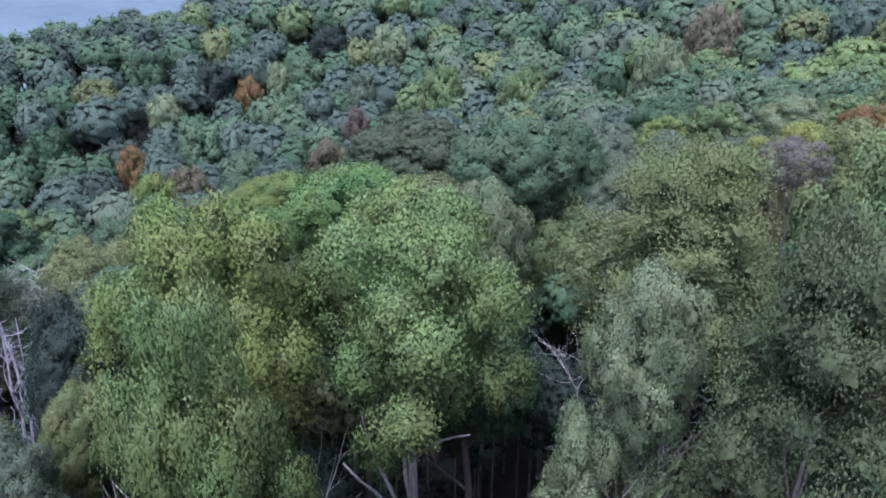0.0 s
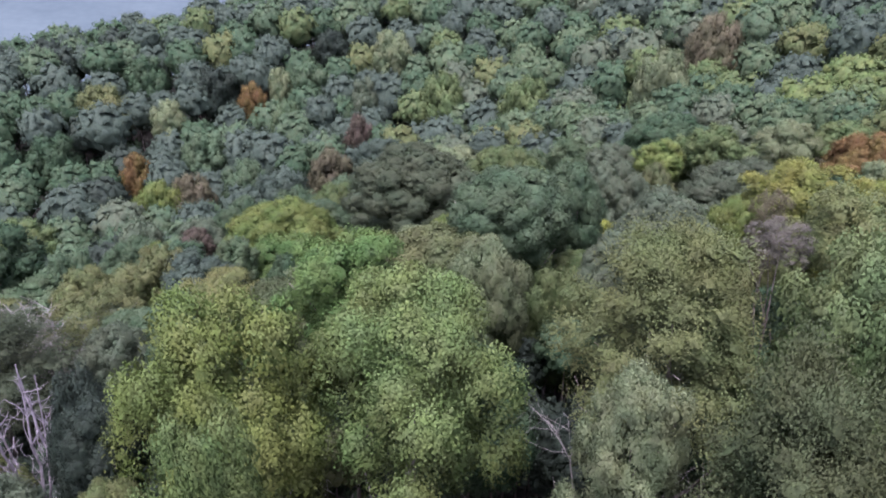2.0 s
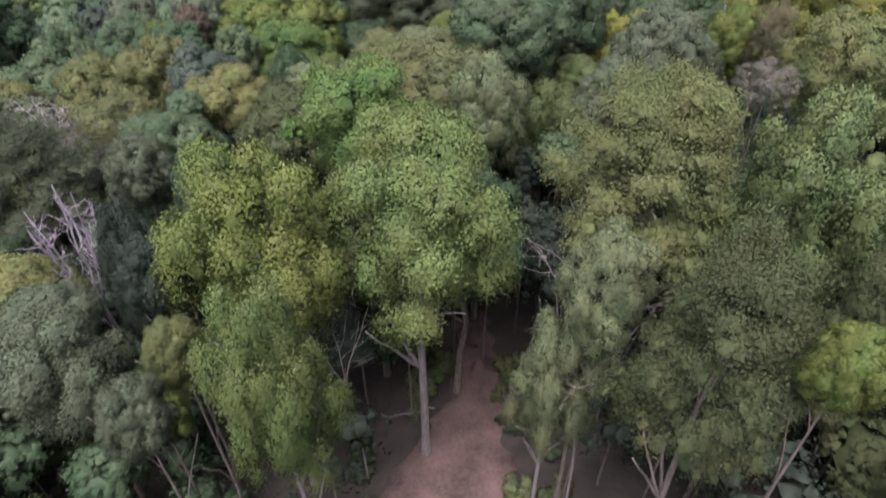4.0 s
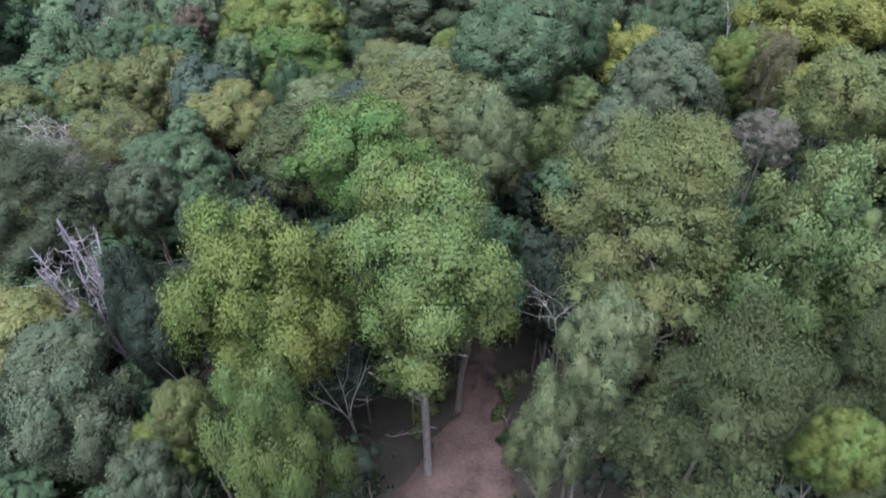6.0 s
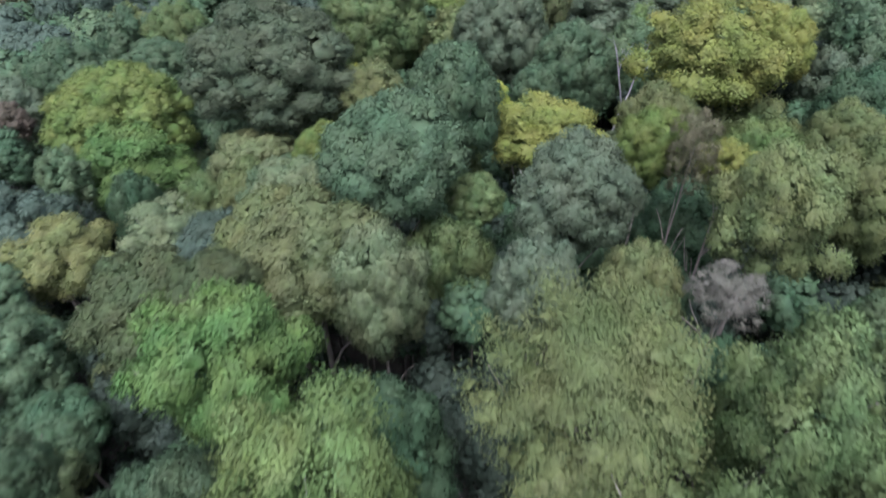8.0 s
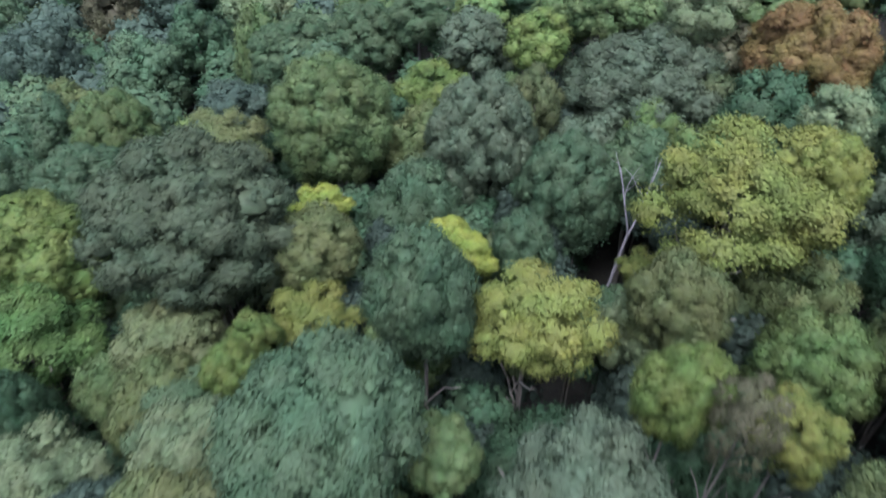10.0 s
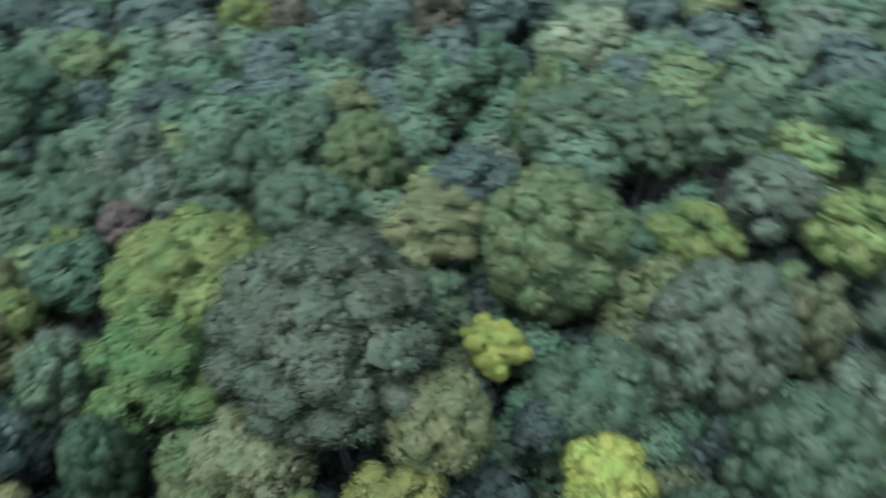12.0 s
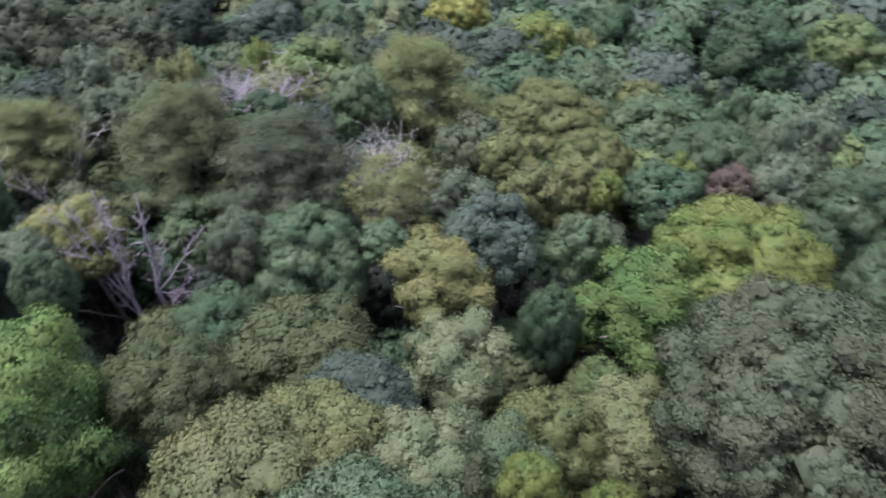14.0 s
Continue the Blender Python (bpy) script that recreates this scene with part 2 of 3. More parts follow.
def crown_data(seed, lobes, tufts, leaves, leaf, tuft=(0.10, 0.15), bough=(0.30, 0.46), ragged=0.16, fine=True, low=-0.78, up=0.0, loose=0.25, wide=0.7, heart=0.74, core=0.6, single=False, dome=0.22, belly=0.0, radius=3.5):
    """A broadleaf crown of the given radius whose top is at z = 0 and foot at -2 radii: boughs round an uneven dome, tufts on the boughs,
    leaves on the tufts. Sizes are shares of the radius, leaf is in metres."""
    rng = np.random.default_rng(seed)
    i = np.arange(lobes) + 0.5
    high = 1 - (1 - low) * i / lobes
    turn = i * 2.39996 + rng.uniform(0, 6) + rng.normal(0, 0.22, lobes)
    flat = np.sqrt(np.maximum(1 - high * high, 0.02))
    way = unit(np.stack((flat * np.cos(turn), flat * np.sin(turn), high), -1) + rng.normal(0, 0.08, (lobes, 3)))
    size = radius * rng.uniform(*bough, lobes)
    reach = rng.uniform(1 - ragged, 1 + 0.35 * ragged, lobes)
    reach[:3] = 1.0
    centre = way * (radius * reach - size)[:, None]
    which = np.repeat(np.arange(lobes), tufts)
    d = unit(rng.normal(0, 1, (len(which), 3)) + 0.75 * way[which] + np.array((0, 0, 0.15 + up)))
    at = centre[which] + d * size[which, None] * rng.uniform(0.86, 1.06, (len(which), 1))
    # tufts buried in a neighbouring bough, or deep inside the crown, carry nothing
    deep = (np.linalg.norm(at[:, None] - centre[None], axis=2) < 0.78 * size[None]).any(1) | (np.linalg.norm(at, axis=1) < 0.25 * radius)
    at, d, which = at[~deep], d[~deep], which[~deep]
    q = radius * rng.uniform(*tuft, len(at))
    lie = unit(dome * unit(at) + 0.8 * d + np.array((0, 0, 0.08)))
    pieces = [lumps(rng, centre, size * heart, way, fine, 1.0, 0.10, 0.4 + 0.6 * dome), lumps(rng, at - d * q[:, None] * 0.15, q * core, lie if dome > 0.5 else d, fine, 0.75, 0.24, 0.45 + 0.6 * dome)]
    if belly:
        pieces.append(lumps(rng, np.zeros((1, 3)), np.array((belly * radius,)), np.array(((0, 0, 1.0),)), True, 1.0, 0.12))
    if leaves:
        w = np.repeat(np.arange(len(at)), leaves)
        e = unit(rng.normal(0, 1, (len(w), 3)) + 0.8 * d[w] + np.array((0, 0, 0.2 + up)))
        p = at[w] + e * q[w, None] * rng.uniform(0.45, 1.0 + loose, (len(w), 1)) * np.array((1, 1, 0.9))
        go = unit(np.cross(e, rng.normal(0, 1, e.shape))) + rng.uniform(0.0, 0.9 + up, (len(w), 1)) * e
        pieces.append(blades(rng, p, go, unit(0.7 * lie[w] + 0.55 * e), leaf * rng.uniform(0.7, 1.3, len(w)), wide, single))
    verts, faces, normals = joined(pieces)
    return verts - np.array((0, 0, radius)), faces, normals


def pine_data(seed, whorls=11, arms=6, plumes=8, needles=190, needle=0.115, radius=3.5):
    """A feathery crown: whorls of arms that reach out and lift at the tips, each with flat plumes of fine needles; its top is at z = 0."""
    rng = np.random.default_rng(seed)
    at, out, size = [], [], []
    for k in range(whorls):
        s = (k + 0.4) / whorls
        reach = radius * (0.28 + 0.80 * math.sin(min(s * 1.25, 1.0) * 1.45)) * rng.uniform(0.85, 1.12)
        for a in range(arms):
            turn = 6.283 * (a + 0.5 * (k % 2)) / arms + rng.normal(0, 0.2)
            length = reach * rng.uniform(0.72, 1.15)
            drop = -2 * radius * s * 0.93 + rng.normal(0, 0.25)
            for b in range(plumes):
                f = 0.34 + 0.66 * (b + rng.uniform(0.2, 0.8)) / plumes
                veer = turn + rng.normal(0, 0.22) * (1.3 - f)
                at.append((length * f * math.cos(veer), length * f * math.sin(veer), drop + 0.30 * length * f * f + rng.normal(0, 0.12)))
                out.append((math.cos(veer), math.sin(veer), 0.35 + 0.3 * rng.random()))
                size.append(radius * rng.uniform(0.09, 0.15))
    at, out, size = np.array(at), unit(np.array(out)), np.array(size)
    lie = unit(np.array((0, 0, 1.0)) + 0.55 * out + 0.25 * unit(at + np.array((0, 0, radius))))
    pieces = [lumps(rng, at - np.array((0, 0, 0.1)), size * 0.55, lie, False, 0.30, 0.4)]
    w = np.repeat(np.arange(len(at)), needles)
    e = unit(rng.normal(0, 1, (len(w), 3)) * np.array((1, 1, 0.6)) + 0.35 * out[w])
    p = at[w] + e * size[w, None] * rng.uniform(0.1, 1.7, (len(w), 1))
    pieces.append(blades(rng, p, 0.5 * out[w] + 0.6 * e + rng.normal(0, 0.4, e.shape), unit(lie[w] + 0.35 * e), needle * rng.uniform(0.7, 1.3, len(w)), 0.55, True))
    return joined(pieces)


def tube(path, radii, sides):
    """Vertices and faces of a tapered limb along a path."""
    path = np.asarray(path, float)
    ahead = unit(np.gradient(path, axis=0))
    ref = np.array((0.3, 0.9, 0.2))
    u = unit(np.cross(ahead, ref))
    v = np.cross(ahead, u)
    a = np.arange(sides) * 2 * math.pi / sides
    ring = path[:, None] + np.asarray(radii)[:, None, None] * (np.cos(a)[None, :, None] * u[:, None] + np.sin(a)[None, :, None] * v[:, None])
    faces = [[k * sides + j, k * sides + (j + 1) % sides, (k + 1) * sides + (j + 1) % sides, (k + 1) * sides + j]
             for k in range(len(path) - 1) for j in range(sides)]
    faces.append([(len(path) - 1) * sides + j for j in range(sides)])
    return ring.reshape(-1, 3), faces


def gather(parts):
    verts, faces, base = [], [], 0
    for v, f in parts:
        verts.append(v)
        faces += [[a + base for a in g] for g in f]
        base += len(v)
    return np.concatenate(verts), faces


def limb(rng, start, way, length, r, bend=0.12, steps=5):
    path, p, w = [np.array(start, float)], np.array(start, float), unit(np.array(way, float))
    for _ in range(steps):
        w = unit(w + rng.normal(0, bend, 3))
        p = p + w * length / steps
        path.append(p)
    return np.array(path), np.linspace(r, r * 0.35, steps + 1), w


def trunk_data(seed, height, r, limbs, sides):
    """A trunk from z = 0 up with a flared foot, and the limbs that rise from it into the crown."""
    rng = np.random.default_rng(seed)
    steps = 7
    z = np.linspace(-0.8, height, steps)
    path = np.stack((np.cumsum(rng.normal(0, 0.13, steps)), np.cumsum(rng.normal(0, 0.13, steps)), z), -1)
    path[:2, :2] *= 0.2
    radii = r * np.array((1.45, 1.0, 0.9, 0.8, 0.65, 0.45, 0.2))
    boughs = []
    for k in range(limbs):
        s = 3 + k % 3
        a = 2.4 * k + rng.uniform(-0.5, 0.5)
        p, rr, w = limb(rng, path[s], (math.cos(a), math.sin(a), rng.uniform(1.0, 2.0)), height * rng.uniform(0.16, 0.28), radii[s] * 0.6)
        boughs.append(tube(p, rr, max(4, sides - 2)))
    return tube(path, radii, sides), boughs


def trunk_meshes(seed, limbs, sides):
    bole, boughs = trunk_data(seed, 20.0, 0.22, limbs, sides)
    made = from_arrays("trunk", *bole), [from_arrays("limb", *b) for b in boughs]
    for m in (made[0], *made[1]):
        m.polygons.foreach_set("use_smooth", [True] * len(m.polygons))
    return made


def lay(mesh, normals):
    """Gives a mesh its smooth normals."""
    mesh.polygons.foreach_set("use_smooth", np.ones(len(mesh.polygons), bool))
    mesh.normals_split_custom_set_from_vertices(normals.astype(np.float32))


def crown_mesh(name, seed, form=crown_data, **kw):
    verts, faces, normals = form(seed, **kw)
    mesh = from_arrays(name, verts, faces)
    lay(mesh, normals)
    mesh.materials.append(None)
    return mesh


NEAR = [crown_mesh("crown_near", s, lobes=38, tufts=22, leaves=110, leaf=0.125, tuft=(0.06, 0.115), bough=(0.14, 0.30), ragged=0.5, low=-0.8, up=0.5, loose=1.1, wide=0.8, heart=0.28, core=0.3, single=True) for s in (1, 2, 3, 4)]
AIRY = [crown_mesh("crown_airy", s, lobes=24, tufts=14, leaves=60, leaf=0.13, tuft=(0.07, 0.11), bough=(0.22, 0.36), ragged=0.45, loose=0.9, up=0.2, heart=0.2, core=0.3) for s in (26, 27)]
FEATHERY = [crown_mesh("crown_feathery", s, pine_data) for s in (21, 22, 23)]
MIDDLE = [crown_mesh("crown_middle", s, lobes=lobes, tufts=36, leaves=52, leaf=0.145, tuft=(0.065, 0.11), bough=(0.17, 0.36), ragged=ragged, loose=0.65, wide=0.95, heart=0.75, core=0.68, belly=0.62, single=True) for s, lobes, ragged in ((5, 36, 0.14), (6, 34, 0.18), (7, 32, 0.22), (8, 40, 0.12), (9, 36, 0.24), (10, 34, 0.18))]
BROAD = [crown_mesh("crown_broad", s, lobes=58, tufts=42, leaves=52, leaf=0.155, tuft=(0.045, 0.078), bough=(0.14, 0.27), ragged=0.12, loose=0.6, wide=0.95, heart=0.78, core=0.7, belly=0.68, single=True, radius=6.0) for s in (16, 17, 18)]
TUFTED = [crown_mesh("crown_tufted", s, lobes=36, tufts=22, leaves=74, leaf=0.15, tuft=(0.07, 0.12), bough=(0.14, 0.33), ragged=0.42, up=0.3, loose=0.8, wide=0.8, heart=0.38, core=0.5, single=True) for s in (46, 47, 48)]
FAR_MESH = [crown_mesh("crown_far", s, lobes=26, tufts=22, leaves=26, leaf=0.19, tuft=(0.085, 0.135), bough=(0.19, 0.38), ragged=0.22, loose=0.6, wide=0.95, heart=0.78, core=0.7, single=True) for s in (11, 12, 13, 14, 15)]
CLOSE = [crown_data(s, lobes=12, tufts=30, leaves=22, leaf=0.22, tuft=(0.10, 0.15), bough=(0.32, 0.50), fine=False, ragged=0.3, loose=0.6, low=-0.3, wide=0.95, heart=0.78, core=0.7, single=True) for s in (56, 57, 58)]
FAR = [crown_data(s, lobes=14, tufts=15, leaves=11, leaf=0.29, tuft=(0.11, 0.17), bough=(0.28, 0.46), fine=False, ragged=0.18, loose=0.5, low=-0.3, wide=0.95, heart=0.88, core=0.85, single=True, dome=0.8, belly=0.6) for s in (36, 37, 38)]
DISTANT = [crown_data(s, lobes=13, tufts=11, leaves=8, leaf=0.32, tuft=(0.12, 0.18), bough=(0.28, 0.46), fine=False, ragged=0.14, loose=0.4, low=-0.15, wide=0.95, heart=0.95, core=0.85, single=True, dome=1.4, belly=0.65) for s in (31, 32, 33, 34, 35)]
REMOTE = [crown_data(s, lobes=12, tufts=8, leaves=5, leaf=0.36, tuft=(0.14, 0.2), bough=(0.30, 0.48), fine=False, ragged=0.12, loose=0.35, low=-0.05, wide=0.95, heart=0.97, core=0.85, single=True, dome=2.0, belly=0.7) for s in (51, 52, 53)]
LOW = [crown_data(s, lobes=6, tufts=8, leaves=22, leaf=0.27, tuft=(0.17, 0.26), fine=False, ragged=0.35, loose=0.6, low=-0.2, wide=0.9, single=True) for s in (41, 42, 43)]
TRUNKS = {k: [trunk_meshes(s, *how) for s in (1, 2, 3)] for k, how in (("near", (7, 8)), ("middle", (3, 6)), ("far", (0, 5)))}

rng = np.random.default_rng(7)
PLANTED = []


def off_line(x, y):
    """How far a place lies from the glade's long axis."""
    k = min(max((x * 14 + (y - 8) * 44) / 2132.0, 0), 1)
    return math.hypot(x - 14 * k, y - 8 - 44 * k)


LOOK = {"near": "loose tufted", "tufted": "tufted", "feathery": "feathery", "airy": "thin"}


def plant(kind, x, y, top, r, tall=0.0, form="", label=""):
    """A broadleaf tree whose crown, of radius r, tops out at height top; tall: the crown's own height."""
    word, leaves = LEAF[kind]
    foot = float(ground(x, y))
    height = max(top - foot, 5.0)
    gone = off_line(x, y)
    tall = min(tall or (1.9 * r + 1.5 if gone < 75 else 0.8 * height), 0.88 * height)
    band = form or ("middle" if gone < 33 else "far")
    ob = tagged(new("tree"), label or ("tall " if height > 20 else "") + "tree with a " + LOOK.get(form, "rounded") + " " + word + " crown in the wood", "tree", "trees of the wood")
    ob.location = (x, y, foot)
    pick = {"near": NEAR, "middle": MIDDLE, "far": FAR_MESH, "feathery": FEATHERY, "airy": AIRY, "tufted": TUFTED}[band]
    pick, full, deep = (BROAD, 6.0, 12.0) if r > 4.7 and gone < 75 and not form else (pick, 3.5, 7.0)
    crown = put("crown", pick[int(rng.integers(len(pick)))], leaves, ob)
    crown.location = (0, 0, height)
    crown.rotation_euler = (0, 0, rng.uniform(0, 6.28))
    crown.scale = (r / full * rng.uniform(0.93, 1.1), r / full * rng.uniform(0.93, 1.1), tall / deep)
    stems = TRUNKS["near" if band in ("feathery", "airy", "tufted") else band]
    bole, boughs = stems[int(rng.integers(len(stems)))]
    bark = PALE_BARK if form == "near" else BARK
    trunk = put("trunk", bole, bark, ob)
    for bough in boughs:
        put("limb", bough, bark, trunk)
    k = (height - 0.42 * tall) / 20
    trunk.scale = (max(0.5, min(r / 3.5, 1.5)), max(0.5, min(r / 3.5, 1.5)), k)
    trunk.rotation_euler = (0, 0, rng.uniform(0, 6.28))
    PLANTED.append((x, y, r))
    return ob


plant("GO", -3.2, 71.5, 22.1, 7.1, tall=10.7)
plant("CR", -5.3, 64.3, 14.5, 3.6, tall=5.4)
plant("YG", -19.4, 79.3, 13.2, 7.2, tall=10.8)
plant("LG", -17.1, 69.5, 12.3, 5.3, tall=8.0, form="tufted")
plant("OY", -19.2, 55.0, 15.3, 4.0, tall=6.1, form="tufted")
plant("PG", -11.7, 55.2, 15.4, 3.5, tall=5.3, form="tufted")
plant("BG", -22.1, 45.7, 16.8, 5.0, tall=9.3)
plant("BZ", -0.7, 44.0, 23.9, 4.6, tall=6.9)
plant("BG", 4.8, 48.9, 26.7, 4.2, tall=7.1)
plant("PG", 2.7, 40.8, 24.7, 2.8, tall=9.3)
plant("G", 7.7, 45.0, 20.7, 3.2, tall=10.0)
plant("GR", 14.5, 43.1, 27.0, 3.4, tall=7.4)
plant("GR", 9.8, 35.8, 27.2, 2.3, tall=5.3)
plant("OG", 23.2, 37.6, 29.0, 3.5, tall=7.0, form="tufted")
plant("YL", 33.5, 62.9, 22.7, 5.8, tall=8.7, form="tufted")
plant("YL", 17.7, 57.8, 18.9, 4.0, tall=6.0, form="tufted")
plant("Y", 15.3, 65.5, 16.2, 2.2, tall=3.9, form="tufted")
plant("OL", 5.1, 69.0, 17.1, 3.4, tall=5.8)
plant("YL", 4.2, 63.4, 15.0, 3.3, tall=4.9, form="tufted")
plant("Y", 5.9, 79.3, 10.7, 2.6, tall=4.0, form="tufted")
plant("G", 8.0, 89.3, 16.9, 6.1, tall=13.0)
plant("GR", 21.1, 84.2, 16.6, 5.3, tall=14.7)
plant("BG", 13.4, 76.8, 13.4, 4.3, tall=11.4)
plant("BG", 27.0, 76.3, 14.6, 5.0, tall=12.4)
plant("GR", 39.6, 88.8, 15.4, 8.7, tall=13.1)
plant("OR", 51.4, 81.5, 20.9, 6.0, tall=11.4)
plant("BR", 48.5, 89.6, 15.9, 4.2, tall=9.2)
plant("YG", 19.8, 96.6, 10.6, 4.4, tall=7.2, form="tufted")
plant("G", -17.3, 108.0, 5.8, 5.0, tall=12.2)
plant("GB", -2.4, 101.4, 8.5, 4.7, tall=7.2)
plant("OL", -3.1, 91.5, 10.8, 4.8, tall=7.2, form="tufted")
plant("BG", -18.9, 137.0, -3.1, 7.5, tall=13.9)
plant("BR", -27.9, 169.2, -5.8, 6.4, tall=17.2)
plant("GB", -15.1, 166.9, -2.9, 8.0, tall=12.0)
plant("GR", 24.6, 99.7, 14.5, 4.2, tall=7.2)
plant("SG", 20.7, 112.5, 11.7, 4.2, tall=7.8, form="tufted")
plant("PG", 1.6, 154.5, -1.4, 8.0, tall=12.0)
plant("DG", -10.6, 142.8, -1.4, 5.3, tall=11.4)
plant("SG", 14.2, 115.4, 9.2, 5.7, tall=9.5)
plant("SG", 5.1, 119.6, 5.6, 6.4, tall=9.5)
plant("BG", 21.4, 70.5, 11.3, 2.6, tall=7.9)
plant("SG", 25.3, 61.9, 11.2, 2.2, tall=3.2, form="tufted")
plant("DO", 31.8, 60.1, 13.4, 3.9, tall=5.8)
plant("OG", 36.6, 57.3, 16.7, 3.7, tall=10.6, form="tufted")
plant("G", 52.7, 91.1, 19.9, 4.3, tall=6.5)
plant("PG", 45.7, 91.9, 19.6, 4.2, tall=8.4, form="tufted")
plant("YG", 29.9, 94.1, 16.6, 3.2, tall=6.1)
plant("BG", -17.6, 94.2, 7.7, 5.0, tall=8.2)
plant("OG", -27.8, 126.1, -2.8, 3.9, tall=7.4)
plant("GB", -39.6, 158.8, -8.7, 6.8, tall=16.1)
plant("DG", 37.6, 115.0, 15.5, 8.0, tall=12.0)
plant("G", 38.5, 97.9, 17.7, 3.8, tall=7.7)
plant("BZ", 26.8, 85.4, 15.9, 2.9, tall=8.8)
plant("YL", 29.2, 64.4, 11.8, 2.4, tall=3.7, form="tufted")
plant("DG", 49.6, 81.6, 12.8, 3.5, tall=6.9)
plant("GB", -23.2, 59.9, 15.1, 3.7, tall=6.5)
plant("DG", -15.4, 62.4, 13.6, 2.5, tall=10.0)
plant("SG", -2.5, 54.6, 18.4, 3.2, tall=4.8, form="tufted")
plant("GB", -6.2, 48.4, 19.7, 3.2, tall=4.8)
plant("DO", -10.9, 45.7, 19.1, 4.3, tall=6.4)
plant("BR", -4.4, 42.0, 21.5, 1.6, tall=2.5, form="tufted")
plant("OY", -26.7, 29.4, 16.9, 4.0, tall=6.5)
plant("GR", -22.8, 42.1, 17.6, 2.5, tall=6.3)
plant("DO", -39.7, 35.7, 16.9, 6.6, tall=9.8, form="feathery")
plant("GO", -34.3, 44.7, 16.3, 5.5, tall=8.3, form="feathery")
plant("G", -84.5, 45.9, -3.4, 8.0, tall=13.5)
plant("OG", -60.2, 59.1, 7.7, 8.0, tall=12.0, form="feathery")
plant("SG", -54.8, 51.9, 8.9, 3.9, tall=9.5)
plant("OG", -57.3, 74.6, 1.6, 8.0, tall=12.0)
plant("OG", -36.7, 64.6, 11.2, 2.9, tall=5.9)
plant("SG", -73.1, 85.8, -6.3, 8.0, tall=12.0)
plant("SG", -58.7, 90.4, -3.5, 7.4, tall=11.0)
plant("DG", -32.3, 78.5, 8.1, 4.0, tall=6.0)
plant("RD", -32.8, 85.8, 6.9, 2.3, tall=4.6)
plant("BG", -28.9, 97.5, 6.9, 6.2, tall=16.0)
plant("OL", -28.7, 64.5, 13.7, 2.8, tall=6.5)
plant("SG", -21.5, 66.2, 13.9, 2.6, tall=5.5)
plant("GB", -106.1, 82.5, -16.3, 8.0, tall=13.0)
plant("YG", -108.6, 88.8, -15.4, 6.9, tall=10.4)
plant("YL", -115.1, 76.4, -12.1, 5.0, tall=7.5)
plant("GB", -119.1, 36.7, -12.3, 6.9, tall=11.0)
plant("DG", -85.0, 120.1, -6.2, 8.0, tall=16.0)
plant("G", -96.9, 148.0, -16.6, 6.9, tall=13.9)
plant("GO", -84.9, 7.6, 7.4, 8.0, tall=14.1)
plant("GO", -103.7, 14.5, -5.1, 8.0, tall=12.0)
plant("GR", -57.9, 23.8, 12.8, 3.7, tall=10.9)
plant("DK", -120.9, 21.1, -11.3, 6.9, tall=13.9)
plant("OG", -41.7, 22.7, 16.2, 4.2, tall=6.4, form="feathery")
plant("OL", -29.5, 52.8, 14.8, 3.7, tall=5.5, form="airy")
plant("BG", -22.1, 51.7, 15.4, 1.8, tall=3.2)
plant("DG", -16.5, 39.6, 15.5, 2.7, tall=4.0)
plant("OG", -67.9, 92.5, -6.2, 4.2, tall=7.1)
plant("DG", -47.2, 42.1, 11.6, 3.4, tall=5.1)
plant("DO", -6.3, 40.5, 24.1, 2.9, tall=4.4)
plant("GB", -7.8, 48.0, 18.2, 2.3, tall=4.6)
plant("PG", -1.3, 51.4, 21.3, 3.2, tall=4.8)
plant("OG", -11.8, 46.0, 18.0, 2.6, tall=4.0, form="tufted")
plant("BG", 11.1, 58.4, 24.1, 3.1, tall=9.4)
plant("G", 10.1, 49.0, 20.1, 2.0, tall=2.9)
plant("YG", 0.1, 56.4, 20.3, 1.6, tall=3.9)
plant("BR", 22.3, 44.8, 26.5, 1.5, tall=5.4, form="airy")
plant("YL", 25.3, 44.8, 23.7, 2.1, tall=4.2, form="tufted")
plant("YG", 21.2, 47.7, 24.9, 2.2, tall=5.4)
plant("LG", -4.8, 34.8, 27.3, 4.0, tall=8.0, form="tufted")
plant("YG", -9.2, 24.5, 28.8, 4.5, tall=12.5, form="near")
plant("MG", -1.3, 26.4, 28.6, 4.6, tall=10.5, form="near")
plant("MG", -6.8, 16.0, 29.4, 2.5, tall=13.0, form="near")
plant("DK", -17.2, 27.5, 23.5, 2.0, tall=13.0)
plant("OG", 10.9, 29.2, 29.6, 4.7, tall=11.0, form="feathery")
plant("G", 17.5, 26.1, 30.6, 3.9, tall=13.0, form="tufted")
plant("PG", 6.8, 20.3, 28.5, 2.1, tall=7.0, form="tufted")
plant("PG", 5.4, 20.2, 23.1, 2.2, tall=10.0, form="near")
plant("DO", 10.7, 16.7, 30.8, 3.4, tall=12.0, form="feathery")
plant("DO", 19.5, 22.5, 25.0, 3.0, tall=12.0, form="feathery")
plant("GR", -20.1, 22.1, 20.1, 3.3, tall=9.0, form="tufted")
plant("GR", -23.7, 26.9, 17.1, 3.0, tall=4.4)
plant("OL", -2.7, 46.8, 22.3, 4.0, tall=5.9)
plant("PK", 15.8, 30.5, 30.1, 1.4, tall=2.3, form="airy")
plant("YG", -15.2, 21.0, 17.5, 1.6, tall=5.0)
plant("Y", 15.4, 71.0, 12.2, 2.7, tall=5.0)
